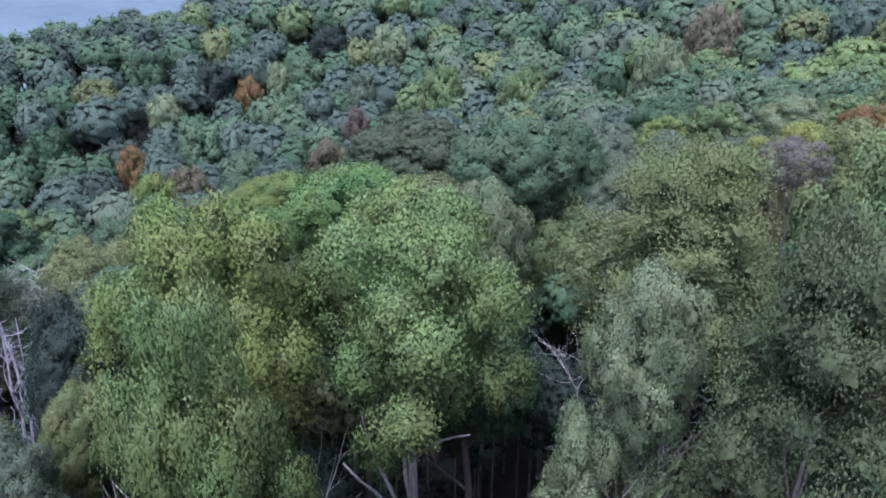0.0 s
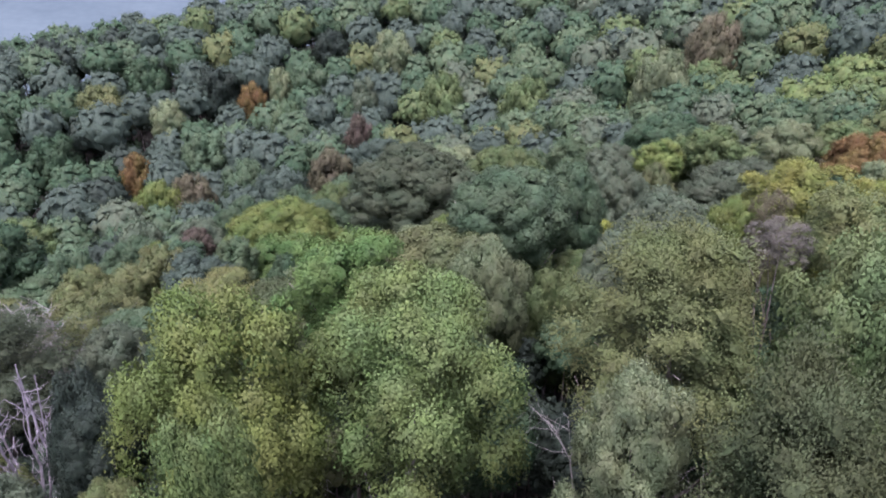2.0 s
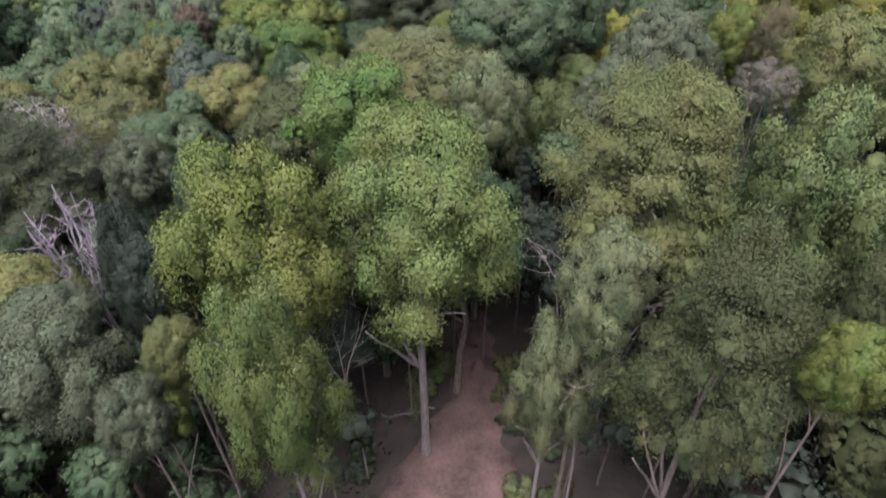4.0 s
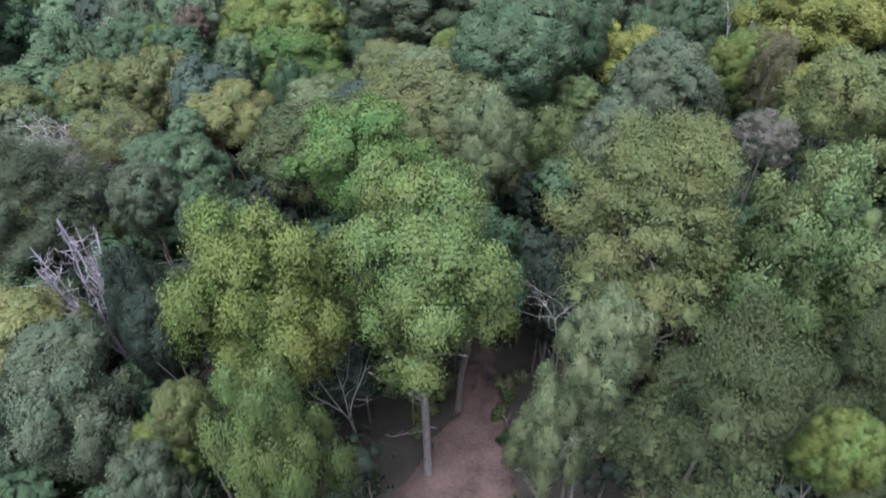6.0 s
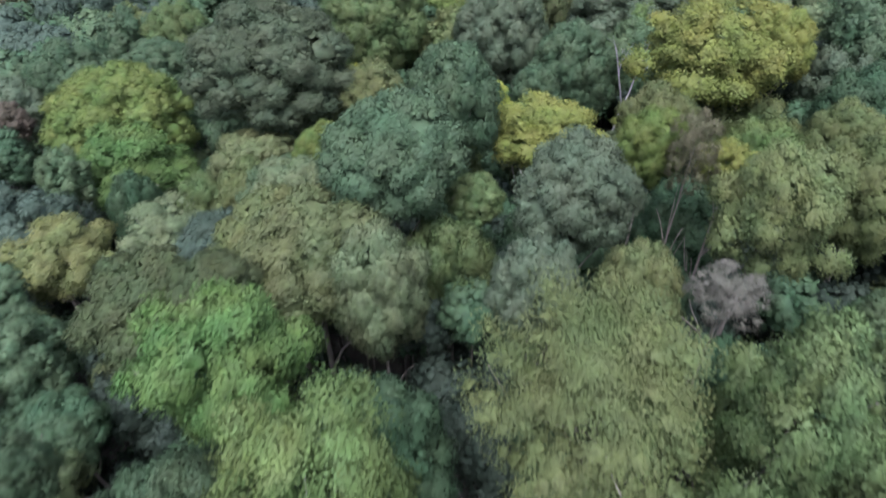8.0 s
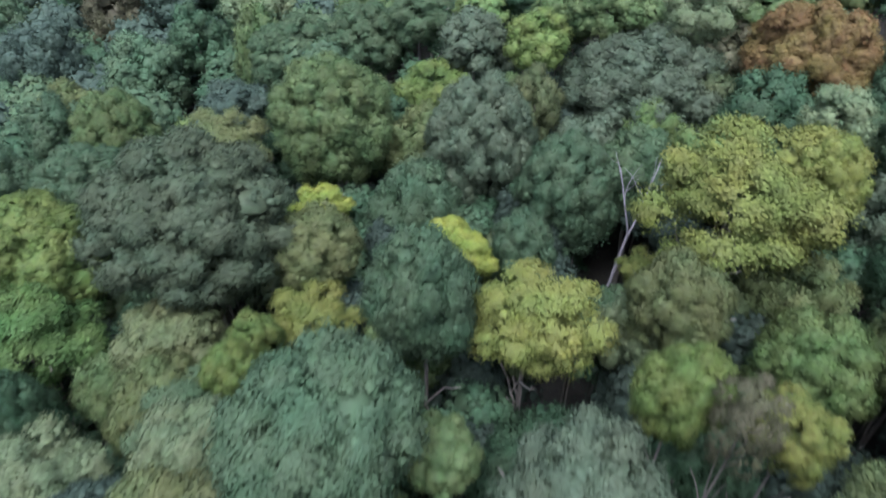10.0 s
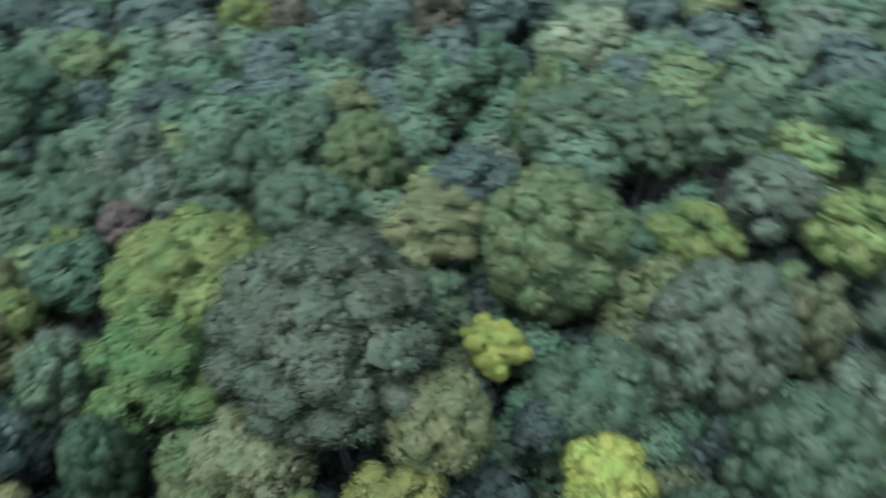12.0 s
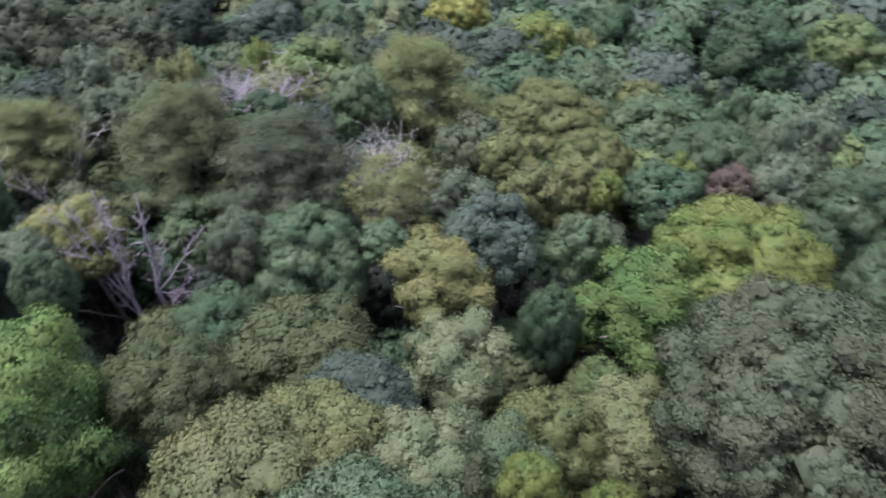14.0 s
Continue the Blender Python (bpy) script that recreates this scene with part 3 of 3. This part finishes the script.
plant("PG", 25.3, 58.2, 15.4, 2.8, tall=7.0)
plant("DG", 45.5, 77.0, 17.5, 4.2)
plant("OL", 15.1, 35.5, 26.1, 2.2)
plant("YG", 13.2, 13.9, 30.3, 1.3)
plant("GR", -11.8, 14.9, 25.7, 1.4)
plant("DK", -14.3, 23.9, 24.6, 1.8)
plant("OG", -11.2, 18.1, 25.6, 1.3)
plant("OG", -42.8, 75.8, 5.3, 4.9)
plant("OL", -35.6, 71.7, 8.0, 3.9)
plant("BG", -62.2, 106.2, -5.8, 5.6)
plant("BG", -43.2, 90.1, 3.6, 5.2)
plant("BG", -25.1, 112.0, 3.6, 4.4)
plant("G", 0.3, 128.6, 3.9, 5.3)
plant("BG", 19.4, 65.4, 17.3, 2.3)
plant("YL", 41.5, 65.2, 20.5, 3.0)
plant("YG", 1.0, 60.1, 18.0, 1.6)
plant("OL", 26.8, 56.7, 19.9, 3.2)
plant("YG", 29.7, 98.5, 13.9, 2.0)
plant("G", 35.0, 102.0, 15.0, 3.4)
plant("PG", 45.2, 69.6, 21.0, 2.5)
plant("OG", -37.5, 54.1, 9.8, 4.7)
plant("DK", -50.3, 35.3, 11.4, 5.5)
plant("YG", -32.1, 72.8, 8.9, 1.7)
plant("GR", -50.6, 106.7, -0.9, 5.9)
plant("DG", -108.7, 134.2, -22.0, 7.5)
plant("YG", -131.0, 93.9, -27.7, 6.6)
plant("OL", -117.1, 101.8, -24.6, 5.4)
plant("DG", -135.1, 115.6, -28.7, 7.5)
plant("YL", -153.8, 79.7, -29.3, 7.5)
plant("PG", -142.6, 63.1, -25.3, 7.5)
plant("BG", -135.4, 48.9, -21.3, 7.5)
plant("BG", -133.6, 37.1, -18.8, 7.5)
plant("OG", -93.6, 63.3, -11.2, 7.5)
plant("YG", -88.4, 37.4, -4.5, 3.9)
plant("OL", -73.2, 29.1, 3.1, 4.6)
plant("GR", -51.5, 27.2, 12.2, 3.5)
plant("GR", -125.2, -6.0, -10.6, 7.5)
plant("BG", -14.4, 32.8, 23.5, 1.8)
plant("YG", -35.7, 81.8, 6.8, 1.9)
plant("GR", -34.4, 92.6, 5.5, 3.8)
plant("DK", -74.2, 229.0, 3.6, 7.5)
plant("OR", -61.1, 224.9, -0.4, 5.0)
plant("SG", -48.9, 216.0, -4.2, 5.8)
plant("OR", -85.3, 187.0, -12.3, 5.2)
plant("RD", -24.8, 200.3, -5.0, 4.5)
plant("PG", -17.5, 242.8, 13.7, 7.5)
plant("DK", -39.6, 253.2, 12.4, 7.1)
plant("GR", -25.0, 220.7, 2.0, 4.9)
plant("BG", -69.3, 196.6, -9.9, 7.5)
plant("BR", -66.3, 175.8, -14.9, 6.6)
plant("DG", -108.5, 190.0, -7.8, 7.5)
plant("OL", -104.4, 215.2, 0.7, 7.5)
plant("BR", 66.5, 180.3, 24.6, 7.0)
plant("G", 21.7, 189.4, 7.4, 7.5)
plant("PG", 50.1, 163.6, 18.5, 6.5)
plant("YG", -73.8, 172.3, -15.7, 7.5)
plant("BG", -52.9, 181.6, -12.7, 7.5)
plant("G", -0.7, 208.1, 5.5, 7.5)
plant("DG", -96.7, 232.7, 6.6, 7.5)
plant("PG", -83.6, 212.4, -3.4, 5.7)
plant("PG", -53.7, 233.3, 2.8, 4.1)
plant("BG", -44.6, 234.3, 4.5, 7.5)


# ---- the wood between and beyond ----
def track_x(y):
    """The middle of the dirt track that runs through the glade."""
    return 1.5 + 0.06 * (y - 20) + 0.5 * math.sin(y * 0.25) - 1.3 * math.exp(-((y - 25) / 7) ** 2)


def track_half(y):
    """Half the track's breadth, which opens into bare ground in the glade."""
    return 1.9 + 3.4 * math.exp(-((y - 23) / 7) ** 2) + 0.7 * noise.noise((y * 0.35, 1.0, 0.0))


def mixed(x, y):
    """The kinds that grow together change slowly over the hillside: towards the ravine and ridge, dark and grey-blue
    ones carry shade and haze in their colour; lighter trees stand on the spur.
    """
    dark = 0.36 + 0.5 * noise.noise((x * 0.02, y * 0.02, 3.0)) - 0.007 * (x - 5) + 0.0012 * (y - 120)
    if x < -32 and y < 70:
        deep, light = ("DK", "DO", "DG", "GO", "DK"), ("GO", "DO", "GR", "OG", "DG")
    elif x < -0.36 * y - 18:
        deep, light = ("GB", "DG", "DK", "DG", "BG", "GB"), ("DG", "GB", "GR", "SG", "DO", "BG")
    elif y > 130:
        deep, light = ("GB", "BG", "GB", "GB", "DG"), ("SG", "G", "GB", "GR", "OG", "SG", "DG")
    else:
        deep, light = ("BG", "DG", "SG", "DG", "G"), ("G", "SG", "OG", "MG", "GR", "SG", "DG", "G")
    return rng.choice(deep if rng.random() < min(max(dark, 0.25), 0.9) else light)


def seen(x, y):
    """Inside the stretch of hillside that is wooded tree by tree."""
    return (y > -12 and abs(x) < 0.72 * y + 34 and math.hypot(x, y) < 375) or (-235 < x < 10 and -85 < y < 175)


GLADES = ((30.8, 71.0, 2.2), (6.4, 28.6, 3.2), (-21.5, 33.6, 4.6), (-31.0, 54.6, 1.6), (27.4, 67.6, 3.0), (-46.0, 40.5, 2.5))
spots, taken = [], np.array([(a, b, 0.86 * c) for a, b, c in PLANTED])
for _ in range(26000):
    x, y = float(rng.uniform(-236, 240)), float(rng.uniform(-86, 376))
    d = off_line(x, y)
    r = float(rng.uniform(3.0, 4.6)) * (1.0 + 0.72 * min(max((d - 40) / 110, 0), 1))
    if not seen(x, y) or any(math.hypot(x - a, y - b) < c + 0.6 * r for a, b, c in GLADES):
        continue
    if math.hypot(x, y) < 24 and 2 < y < 26 or math.hypot(x - 3, y - 19) < 9:
        continue
    if (np.hypot(taken[:, 0] - x, taken[:, 1] - y) < (0.74 - 0.08 * min(max((d - 60) / 60, 0), 1)) * (taken[:, 2] + r)).any():
        continue
    near = np.hypot(taken[:len(PLANTED), 0] - x, taken[:len(PLANTED), 1] - y) - taken[:len(PLANTED), 2] - r
    taken = np.vstack((taken, (x, y, r)))
    spots.append((d, x, y, float(canopy(x, y)) + rng.normal(-1.6, 1.5) + (0.035 * max(-x - 60, 0) if y > 150 else 0) - (3.2 if near.min() < 0.5 else 0), r))
for _ in range(9000):
    x, y = float(rng.uniform(-70, 75)), float(rng.uniform(-10, 130))
    r = float(rng.uniform(1.7, 2.9))
    if off_line(x, y) > 55 or math.hypot(x, y) < 24 and 2 < y < 26 or math.hypot(x - 3, y - 19) < 8 or any(math.hypot(x - a, y - b) < c + 0.6 * r for a, b, c in GLADES):
        continue
    if (np.hypot(taken[:, 0] - x, taken[:, 1] - y) < 0.60 * (taken[:, 2] + r)).any():
        continue
    taken = np.vstack((taken, (x, y, r)))
    spots.append((off_line(x, y), x, y, float(canopy(x, y)) + rng.normal(-9.0, 1.5), r))
spots.sort()
single = 298 - len(PLANTED)
tops = [p for p in spots if p[4] > 2.95]
for d, x, y, top, r in tops[:single]:
    plant(str(mixed(x, y)), x, y, top, r, form="" if d > 33 else "middle")
rest = tops[single:] + [p for p in spots if p[4] <= 2.95]


def mass(name, entries, label, category):
    """Many crowns joined into one object, a material for each kind."""
    kinds = sorted({e[0] for e in entries})
    wv, wf, wm, ws, base = [], [], [], [], 0
    for kind, x, y, top, r, shapes in entries:
        v, f, nm = shapes[int(rng.integers(len(shapes)))]
        a = rng.uniform(0, 6.28)
        ca, sa, k = math.cos(a), math.sin(a), r / 3.5
        w = np.stack(((v[:, 0] * ca - v[:, 1] * sa) * k + x, (v[:, 0] * sa + v[:, 1] * ca) * k + y, v[:, 2] * k + top), -1)
        stem, sf = tube(((x, y, float(ground(x, y)) - 0.5), (x, y, top - 1.5 * r)), (0.045 * r, 0.02 * r), 4)
        nm = np.stack((nm[:, 0] * ca - nm[:, 1] * sa, nm[:, 0] * sa + nm[:, 1] * ca, nm[:, 2]), -1)
        ws += [nm, unit(stem - np.array((x, y, 0)) * 1.0 - stem * np.array((0, 0, 1)))]
        for verts, faces, slot in ((w, f, kinds.index(kind)), (stem, sf, len(kinds))):
            wv.append(verts)
            wf += (faces + base).tolist() if isinstance(faces, np.ndarray) else [[q + base for q in g] for g in faces]
            wm += [slot] * len(faces)
            base += len(verts)
    mesh = from_arrays(name, np.concatenate(wv), wf)
    for kind in kinds:
        mesh.materials.append(LEAF[kind][1])
    mesh.materials.append(BARK)
    mesh.polygons.foreach_set("material_index", wm)
    lay(mesh, np.concatenate(ws))
    return tagged(new(name, mesh), label, category, kind="stuff")


# small fill crowns take dark kinds, which puts the gaps' shade into their colour
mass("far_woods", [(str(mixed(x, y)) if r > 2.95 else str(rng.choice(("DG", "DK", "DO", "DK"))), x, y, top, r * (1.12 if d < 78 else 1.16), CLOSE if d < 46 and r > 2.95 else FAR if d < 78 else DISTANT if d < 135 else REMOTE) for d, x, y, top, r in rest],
     "far broadleaf woods of mixed greens covering hillside and ridge", "woods")
# understorey in dark kinds: the shade between the trees is in its colour
low = []
for j in range(-4, 26):
    for i in range(-16, 14):
        x, y = 5.4 * i + rng.normal(0, 1.4), 5.0 * j + rng.normal(0, 1.4)
        if off_line(x, y) > (62 if x < 0 else 48) or math.hypot(x, y) < 12 or abs(x - track_x(y)) < track_half(y) + 1.8 and y < 36:
            continue
        clear = any(math.hypot(x - a, y - b) < c + 2 for a, b, c in GLADES)
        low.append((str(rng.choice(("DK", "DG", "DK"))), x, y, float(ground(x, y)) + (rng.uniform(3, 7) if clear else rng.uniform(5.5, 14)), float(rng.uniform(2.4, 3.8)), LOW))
SCRUB = [crown_data(s, lobes=4, tufts=3, leaves=5, leaf=0.8, tuft=(0.25, 0.35), fine=False, ragged=0.3, low=0.0, single=True) for s in (71, 72)]
for j in range(-11, 50):
    for i in range(-31, 31):
        x, y = 7.6 * i + rng.normal(0, 1.6), 7.6 * j + rng.normal(0, 1.6)
        if seen(x, y) and off_line(x, y) > 44:
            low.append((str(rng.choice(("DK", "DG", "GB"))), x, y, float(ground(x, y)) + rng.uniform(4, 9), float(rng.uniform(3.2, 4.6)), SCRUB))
mass("undergrowth", low, "understorey saplings and shrubs coloured dark for shade under taller trees", "undergrowth")

# ---- the dirt track ----
tv, tf = [], []
ys = np.arange(-16.0, 42.1, 0.4)
for y in ys:
    half = track_half(y)
    for k in range(13):
        u = k / 6 - 1
        x = track_x(y) + half * u + 0.8 * noise.noise((y * 0.9, k * 0.7, 4.0))
        z = float(ground(x, y)) + 0.42 - 0.85 * abs(u) ** 4 + 0.2 * noise.noise((x * 0.45, y * 0.45, 2.0)) * abs(u) - 0.07 * math.exp(-((abs(u) - 0.42) / 0.16) ** 2) + 0.08 * noise.noise((x * 0.8, y * 0.8, 9.0))
        tv.append((x, y, z))
for a in range(len(ys) - 1):
    tf += [[a * 13 + k, a * 13 + k + 1, a * 13 + k + 14, a * 13 + k + 13] for k in range(12)]
track_mesh = from_arrays("track", tv, tf)
track_mesh.polygons.foreach_set("use_smooth", [True] * len(track_mesh.polygons))
tagged(put("road", track_mesh, DIRT), "reddish bare dirt track through a glade in the wood", "track", kind="structure")

# ---- the far valley side, its haze painted as a pale blue glow ----
m, n, links, bsdf = nodes_of("haze_glow_hills")
where = n.new("ShaderNodeTexCoord")
clump, drift = node(n, "ShaderNodeTexVoronoi", Scale=0.07), node(n, "ShaderNodeTexNoise", Scale=0.006, Detail=5.0)
for tex in (clump, drift):
    links.new(where.outputs["Object"], tex.inputs["Vector"])
both = n.new("ShaderNodeMath")
both.operation = "MULTIPLY_ADD"
both.inputs[1].default_value = -0.25
links.new(clump.outputs["Distance"], both.inputs[0])
links.new(drift.outputs["Fac"], both.inputs[2])
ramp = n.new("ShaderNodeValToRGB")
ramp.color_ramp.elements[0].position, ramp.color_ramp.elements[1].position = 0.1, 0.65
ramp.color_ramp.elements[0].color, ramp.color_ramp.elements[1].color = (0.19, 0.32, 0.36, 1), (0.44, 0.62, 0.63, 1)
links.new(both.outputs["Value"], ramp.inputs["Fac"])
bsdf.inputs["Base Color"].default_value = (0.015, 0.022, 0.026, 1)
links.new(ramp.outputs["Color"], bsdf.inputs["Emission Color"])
# a weak glow of the hills stands in for haze
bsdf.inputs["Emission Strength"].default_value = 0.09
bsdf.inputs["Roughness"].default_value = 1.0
bv, bf = [], []
cols, rows_ = 90, 26
for a in range(cols + 1):
    th = radians(-75 + 150 * a / cols)
    for b in range(rows_ + 1):
        d = 900 + 60 * b
        h = -170 + 250 * (b / rows_) ** 0.8 + 18 * noise.noise((math.sin(th) * 6, math.cos(th) * 6, b * 0.2)) + 5 * noise.noise((a * 1.7, b * 1.3, 5.0))
        bv.append((d * math.sin(th), d * math.cos(th), h))
for a in range(cols):
    bf += [[a * (rows_ + 1) + b, (a + 1) * (rows_ + 1) + b, (a + 1) * (rows_ + 1) + b + 1, a * (rows_ + 1) + b + 1] for b in range(rows_)]
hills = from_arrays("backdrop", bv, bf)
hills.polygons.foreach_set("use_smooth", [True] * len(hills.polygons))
tagged(put("backdrop", hills, m), "distant wooded hills, haze painted on as a pale blue glow", "hills", kind="structure")


# ---- bare and broken trees ----
def dead_tree(x, y, foot, height, seed, stems=2, spread=0.35, r=0.26, lean=(0, 0), twigs=7, label="", name="dead_tree", wood=DEAD_WOOD, base=0.35, fine=3, least=0.035):
    """A leafless tree: a trunk to a low fork, then long limbs with short broken branches."""
    rg = np.random.default_rng(seed)
    ob = tagged(new(name), label, "dead tree", "bare trees")
    ob.location = (x, y, foot)
    way = unit(np.array((lean[0], lean[1], 1.0)))
    bole, radii, w = limb(rg, (0, 0, -0.6), way, height * base, r * 1.25, 0.04)
    radii = np.linspace(r * 1.4, r * 0.95, len(radii))
    put("trunk", from_arrays("trunk", *tube(bole, radii, 8)), wood, ob)
    for k in range(stems):
        a = 6.283 * k / stems + rg.uniform(-0.5, 0.5)
        go = unit(w + spread * rg.uniform(0.6, 1.2) * np.array((math.cos(a), math.sin(a), 0)))
        p, rr, _ = limb(rg, bole[-1] - w * 0.2, go, height * (1 - base) * rg.uniform(0.75, 1.05), r * 0.75, 0.06, 8)
        parts = [tube(p, rr, 6)]
        for _ in range(twigs):
            s = int(rg.integers(2, 8))
            b = rg.uniform(0, 6.283)
            q, qr, _ = limb(rg, p[s], go + 0.9 * np.array((math.cos(b), math.sin(b), rg.uniform(-0.1, 0.5))), height * rg.uniform(0.06, 0.2), max(rr[s] * 0.5, least), 0.16)
            parts.append(tube(q, qr, 4))
            for _ in range(fine):
                c = rg.uniform(0, 6.283)
                z, zr, _ = limb(rg, q[int(rg.integers(1, 6))], (math.cos(c), math.sin(c), rg.uniform(0.0, 0.9)), height * rg.uniform(0.03, 0.09), max(qr[2] * 0.5, 0.6 * least), 0.2)
                parts.append(tube(z, zr, 3))
        put("branch", from_arrays("branch", *gather(parts)), wood, ob)
    return ob


def snag(label, stems):
    """A dead tree of forked grey stems: each stem is a foot, a top, the bole's radius and the tips of its limbs."""
    ob = tagged(new("dead_tree"), label, "dead tree", "bare trees")
    rg = np.random.default_rng(5)
    for foot, top, r, tips in stems:
        foot, top = np.array(foot, float), np.array(top, float)
        bole = foot + (top - foot) * np.linspace(0, 1, 7)[:, None] + rg.normal(0, 0.10, (7, 3)) * np.array((1, 1, 0))
        put("trunk", from_arrays("trunk", *tube(bole, np.linspace(1.3 * r, 0.8 * r, 7), 8)), GREY_WOOD, ob)
        for tip, start, thick in tips:
            p = bole[start]
            k = np.linspace(0, 1, 8)[:, None]
            path = p + (np.array(tip) - p) * k + np.array((0, 0, -1.0)) * np.sin(k * math.pi) * 0.07 * np.linalg.norm(np.array(tip) - p) + rg.normal(0, 0.09, (8, 3)) * np.sin(k * math.pi)
            parts = [tube(path, np.linspace(thick, 0.3 * thick, 8), 6)]
            for _ in range(12):
                s = int(rg.integers(2, 7))
                q, qr, _ = limb(rg, path[s], unit(path[7] - path[0]) + rg.normal(0, 0.5, 3), rg.uniform(0.7, 2.2), thick * 0.32, 0.14)
                parts.append(tube(q, qr, 4))
                for _ in range(3):
                    z, zr, _ = limb(rg, q[int(rg.integers(1, 6))], rg.normal(0, 1, 3) + np.array((0, 0, 0.4)), rg.uniform(0.4, 1.0), 0.018, 0.2)
                    parts.append(tube(z, zr, 3))
            put("branch", from_arrays("branch", *gather(parts)), GREY_WOOD, ob)
    return ob


snag("bare grey dead tree with two trunks and long broken limbs", (
    ((-22.9, 33.3, float(ground(-22.9, 33.3)) - 0.5), (-23.8, 32.6, 9.6), 0.20, (
        ((-23.9, 30.0, 19.6), 6, 0.11), ((-24.9, 30.9, 18.8), 6, 0.11), ((-24.2, 30.1, 15.9), 5, 0.09), ((-25.8, 32.5, 18.9), 6, 0.11), ((-23.9, 33.4, 20.3), 6, 0.11), ((-23.4, 34.0, 19.2), 6, 0.09), ((-26.0, 31.6, 15.5), 5, 0.09))),
    ((-22.9, 34.9, float(ground(-22.9, 34.9)) - 0.5), (-24.0, 34.4, 10.2), 0.20, (
        ((-25.3, 35.3, 18.6), 6, 0.14), ((-25.3, 38.1, 14.1), 6, 0.09), ((-24.0, 37.0, 9.6), 6, 0.07), ((-24.3, 36.9, 11.4), 5, 0.06), ((-24.6, 35.6, 14.8), 6, 0.09)))))
dead_tree(-32.8, 54.6, float(ground(-32.8, 54.6)), 23.5, 8, stems=6, spread=0.36, r=0.13, twigs=26, fine=7, base=0.6, label="pale half-dead tree with a fan of fine bare twigs", wood=PALE_BARK)
dead_tree(28.0, 70.3, float(ground(28.0, 70.3)), 21.5, 11, stems=2, spread=0.3, r=0.13, lean=(0.26, 0.0), twigs=4, fine=1, least=0.02, base=0.62, wood=GREY_WOOD, label="grey broken dead trunk leaning in a dark gap")
dead_tree(-48.0, 40.5, float(ground(-48.0, 40.5)), 25.5, 14, stems=6, spread=0.34, r=0.2, lean=(0.0, -0.1), twigs=34, fine=8, base=0.5, wood=GREY_WOOD, label="bare purplish-grey tree with dense fine twigs")
dead_tree(-38.0, 22.9, float(ground(-38.0, 22.9)), 24.0, 15, stems=3, spread=0.6, r=0.2, twigs=8, base=0.6, label="bare dead tree with crooked branches in shade")
dead_tree(7.4, 27.6, float(ground(7.4, 27.6)), 21.5, 17, stems=2, spread=0.35, r=0.04, lean=(-0.05, 0.0), twigs=6, fine=2, least=0.014, base=0.9, label="slim dead tree with whitish bare top branches", wood=PALE_BARK)
dead_tree(10.6, 26.6, float(ground(10.6, 26.6)), 18.0, 19, stems=3, spread=0.2, r=0.08, twigs=3, fine=2, least=0.016, base=0.55, label="slim grey forked stem under an olive crown", wood=PALE_BARK)
dead_tree(-5.4, 24.6, float(ground(-5.4, 24.6)), 20.5, 29, stems=4, spread=0.2, r=0.06, twigs=3, fine=2, least=0.016, base=0.6, label="pale slim stems beneath a yellow-green crown", wood=PALE_BARK)

dead_tree(7.4, 19.6, float(ground(7.4, 19.6)), 19.0, 31, stems=3, spread=0.7, r=0.06, twigs=5, fine=2, least=0.014, base=0.75, label="slim pale stem with a crooked whitish side branch", wood=PALE_BARK)


def fallen_branch(points, r, seed):
    """A bare branch on the ground along a few points, with broken side twigs."""
    rg = np.random.default_rng(seed)
    k = np.linspace(0, len(points) - 1, 11)
    flat = np.array([[np.interp(q, range(len(points)), [p[i] for p in points]) for i in (0, 1)] for q in k]) + rg.normal(0, 0.06, (11, 2))
    path = np.array([(x, y, float(ground(x, y)) + 0.95 + 0.18 * math.sin(1.3 * i)) for i, (x, y) in enumerate(flat)])
    ob = tagged(new("fallen_branch", None), "pale bare fallen branch lying beside the dirt track", "branch")
    ob.location = path[0]
    put("stem", from_arrays("stem", *tube(path - path[0], np.linspace(r, 0.35 * r, 11), 6)), PALE_BARK, ob)
    for i in (3, 5, 6, 8):
        q, qr, _ = limb(rg, path[i] - path[0], (rg.normal(0, 1), rg.normal(0, 1), 0.6), rg.uniform(0.6, 1.4), 0.4 * r, 0.2)
        put("twig", from_arrays("twig", *tube(q, qr, 4)), PALE_BARK, ob)
    return ob


fallen_branch(((-0.9, 30.2), (-2.6, 29.6), (-4.8, 29.6)), 0.07, 3)
fallen_branch(((5.6, 28.4), (4.6, 30.2), (4.2, 31.6)), 0.05, 4)

# ---- low shrubs along the track ----
SHRUB = [crown_mesh("shrub", s, lobes=9, tufts=10, leaves=24, leaf=0.12, tuft=(0.12, 0.2), radius=1.0, ragged=0.4, loose=0.7, heart=0.6) for s in (61, 62)]
for k in range(44):
    y = rng.uniform(12, 36)
    side = -1 if k % 2 else 1
    x = track_x(y) + side * (track_half(y) + rng.uniform(-0.9, 2.2))
    ob = tagged(new("shrub"), "low leafy shrub at the edge of the dirt track", "shrub", "shrubs along the track")
    ob.location = (x, y, float(ground(x, y)))
    size = rng.uniform(0.5, 1.25)
    leafy = put("foliage", SHRUB[k % 2], LEAF[("DG", "G", "OG", "PG", "OL", "CR", "GR")[k % 7]][1], ob)
    leafy.location, leafy.scale, leafy.rotation_euler = (0, 0, 1.5 * size), (size, size, size), (0, 0, rng.uniform(0, 6))
    put("stem", from_arrays("stem", *tube(((0, 0, -0.2), (0.05, 0.02, 0.9 * size)), (0.035, 0.015), 5)), BARK, ob)
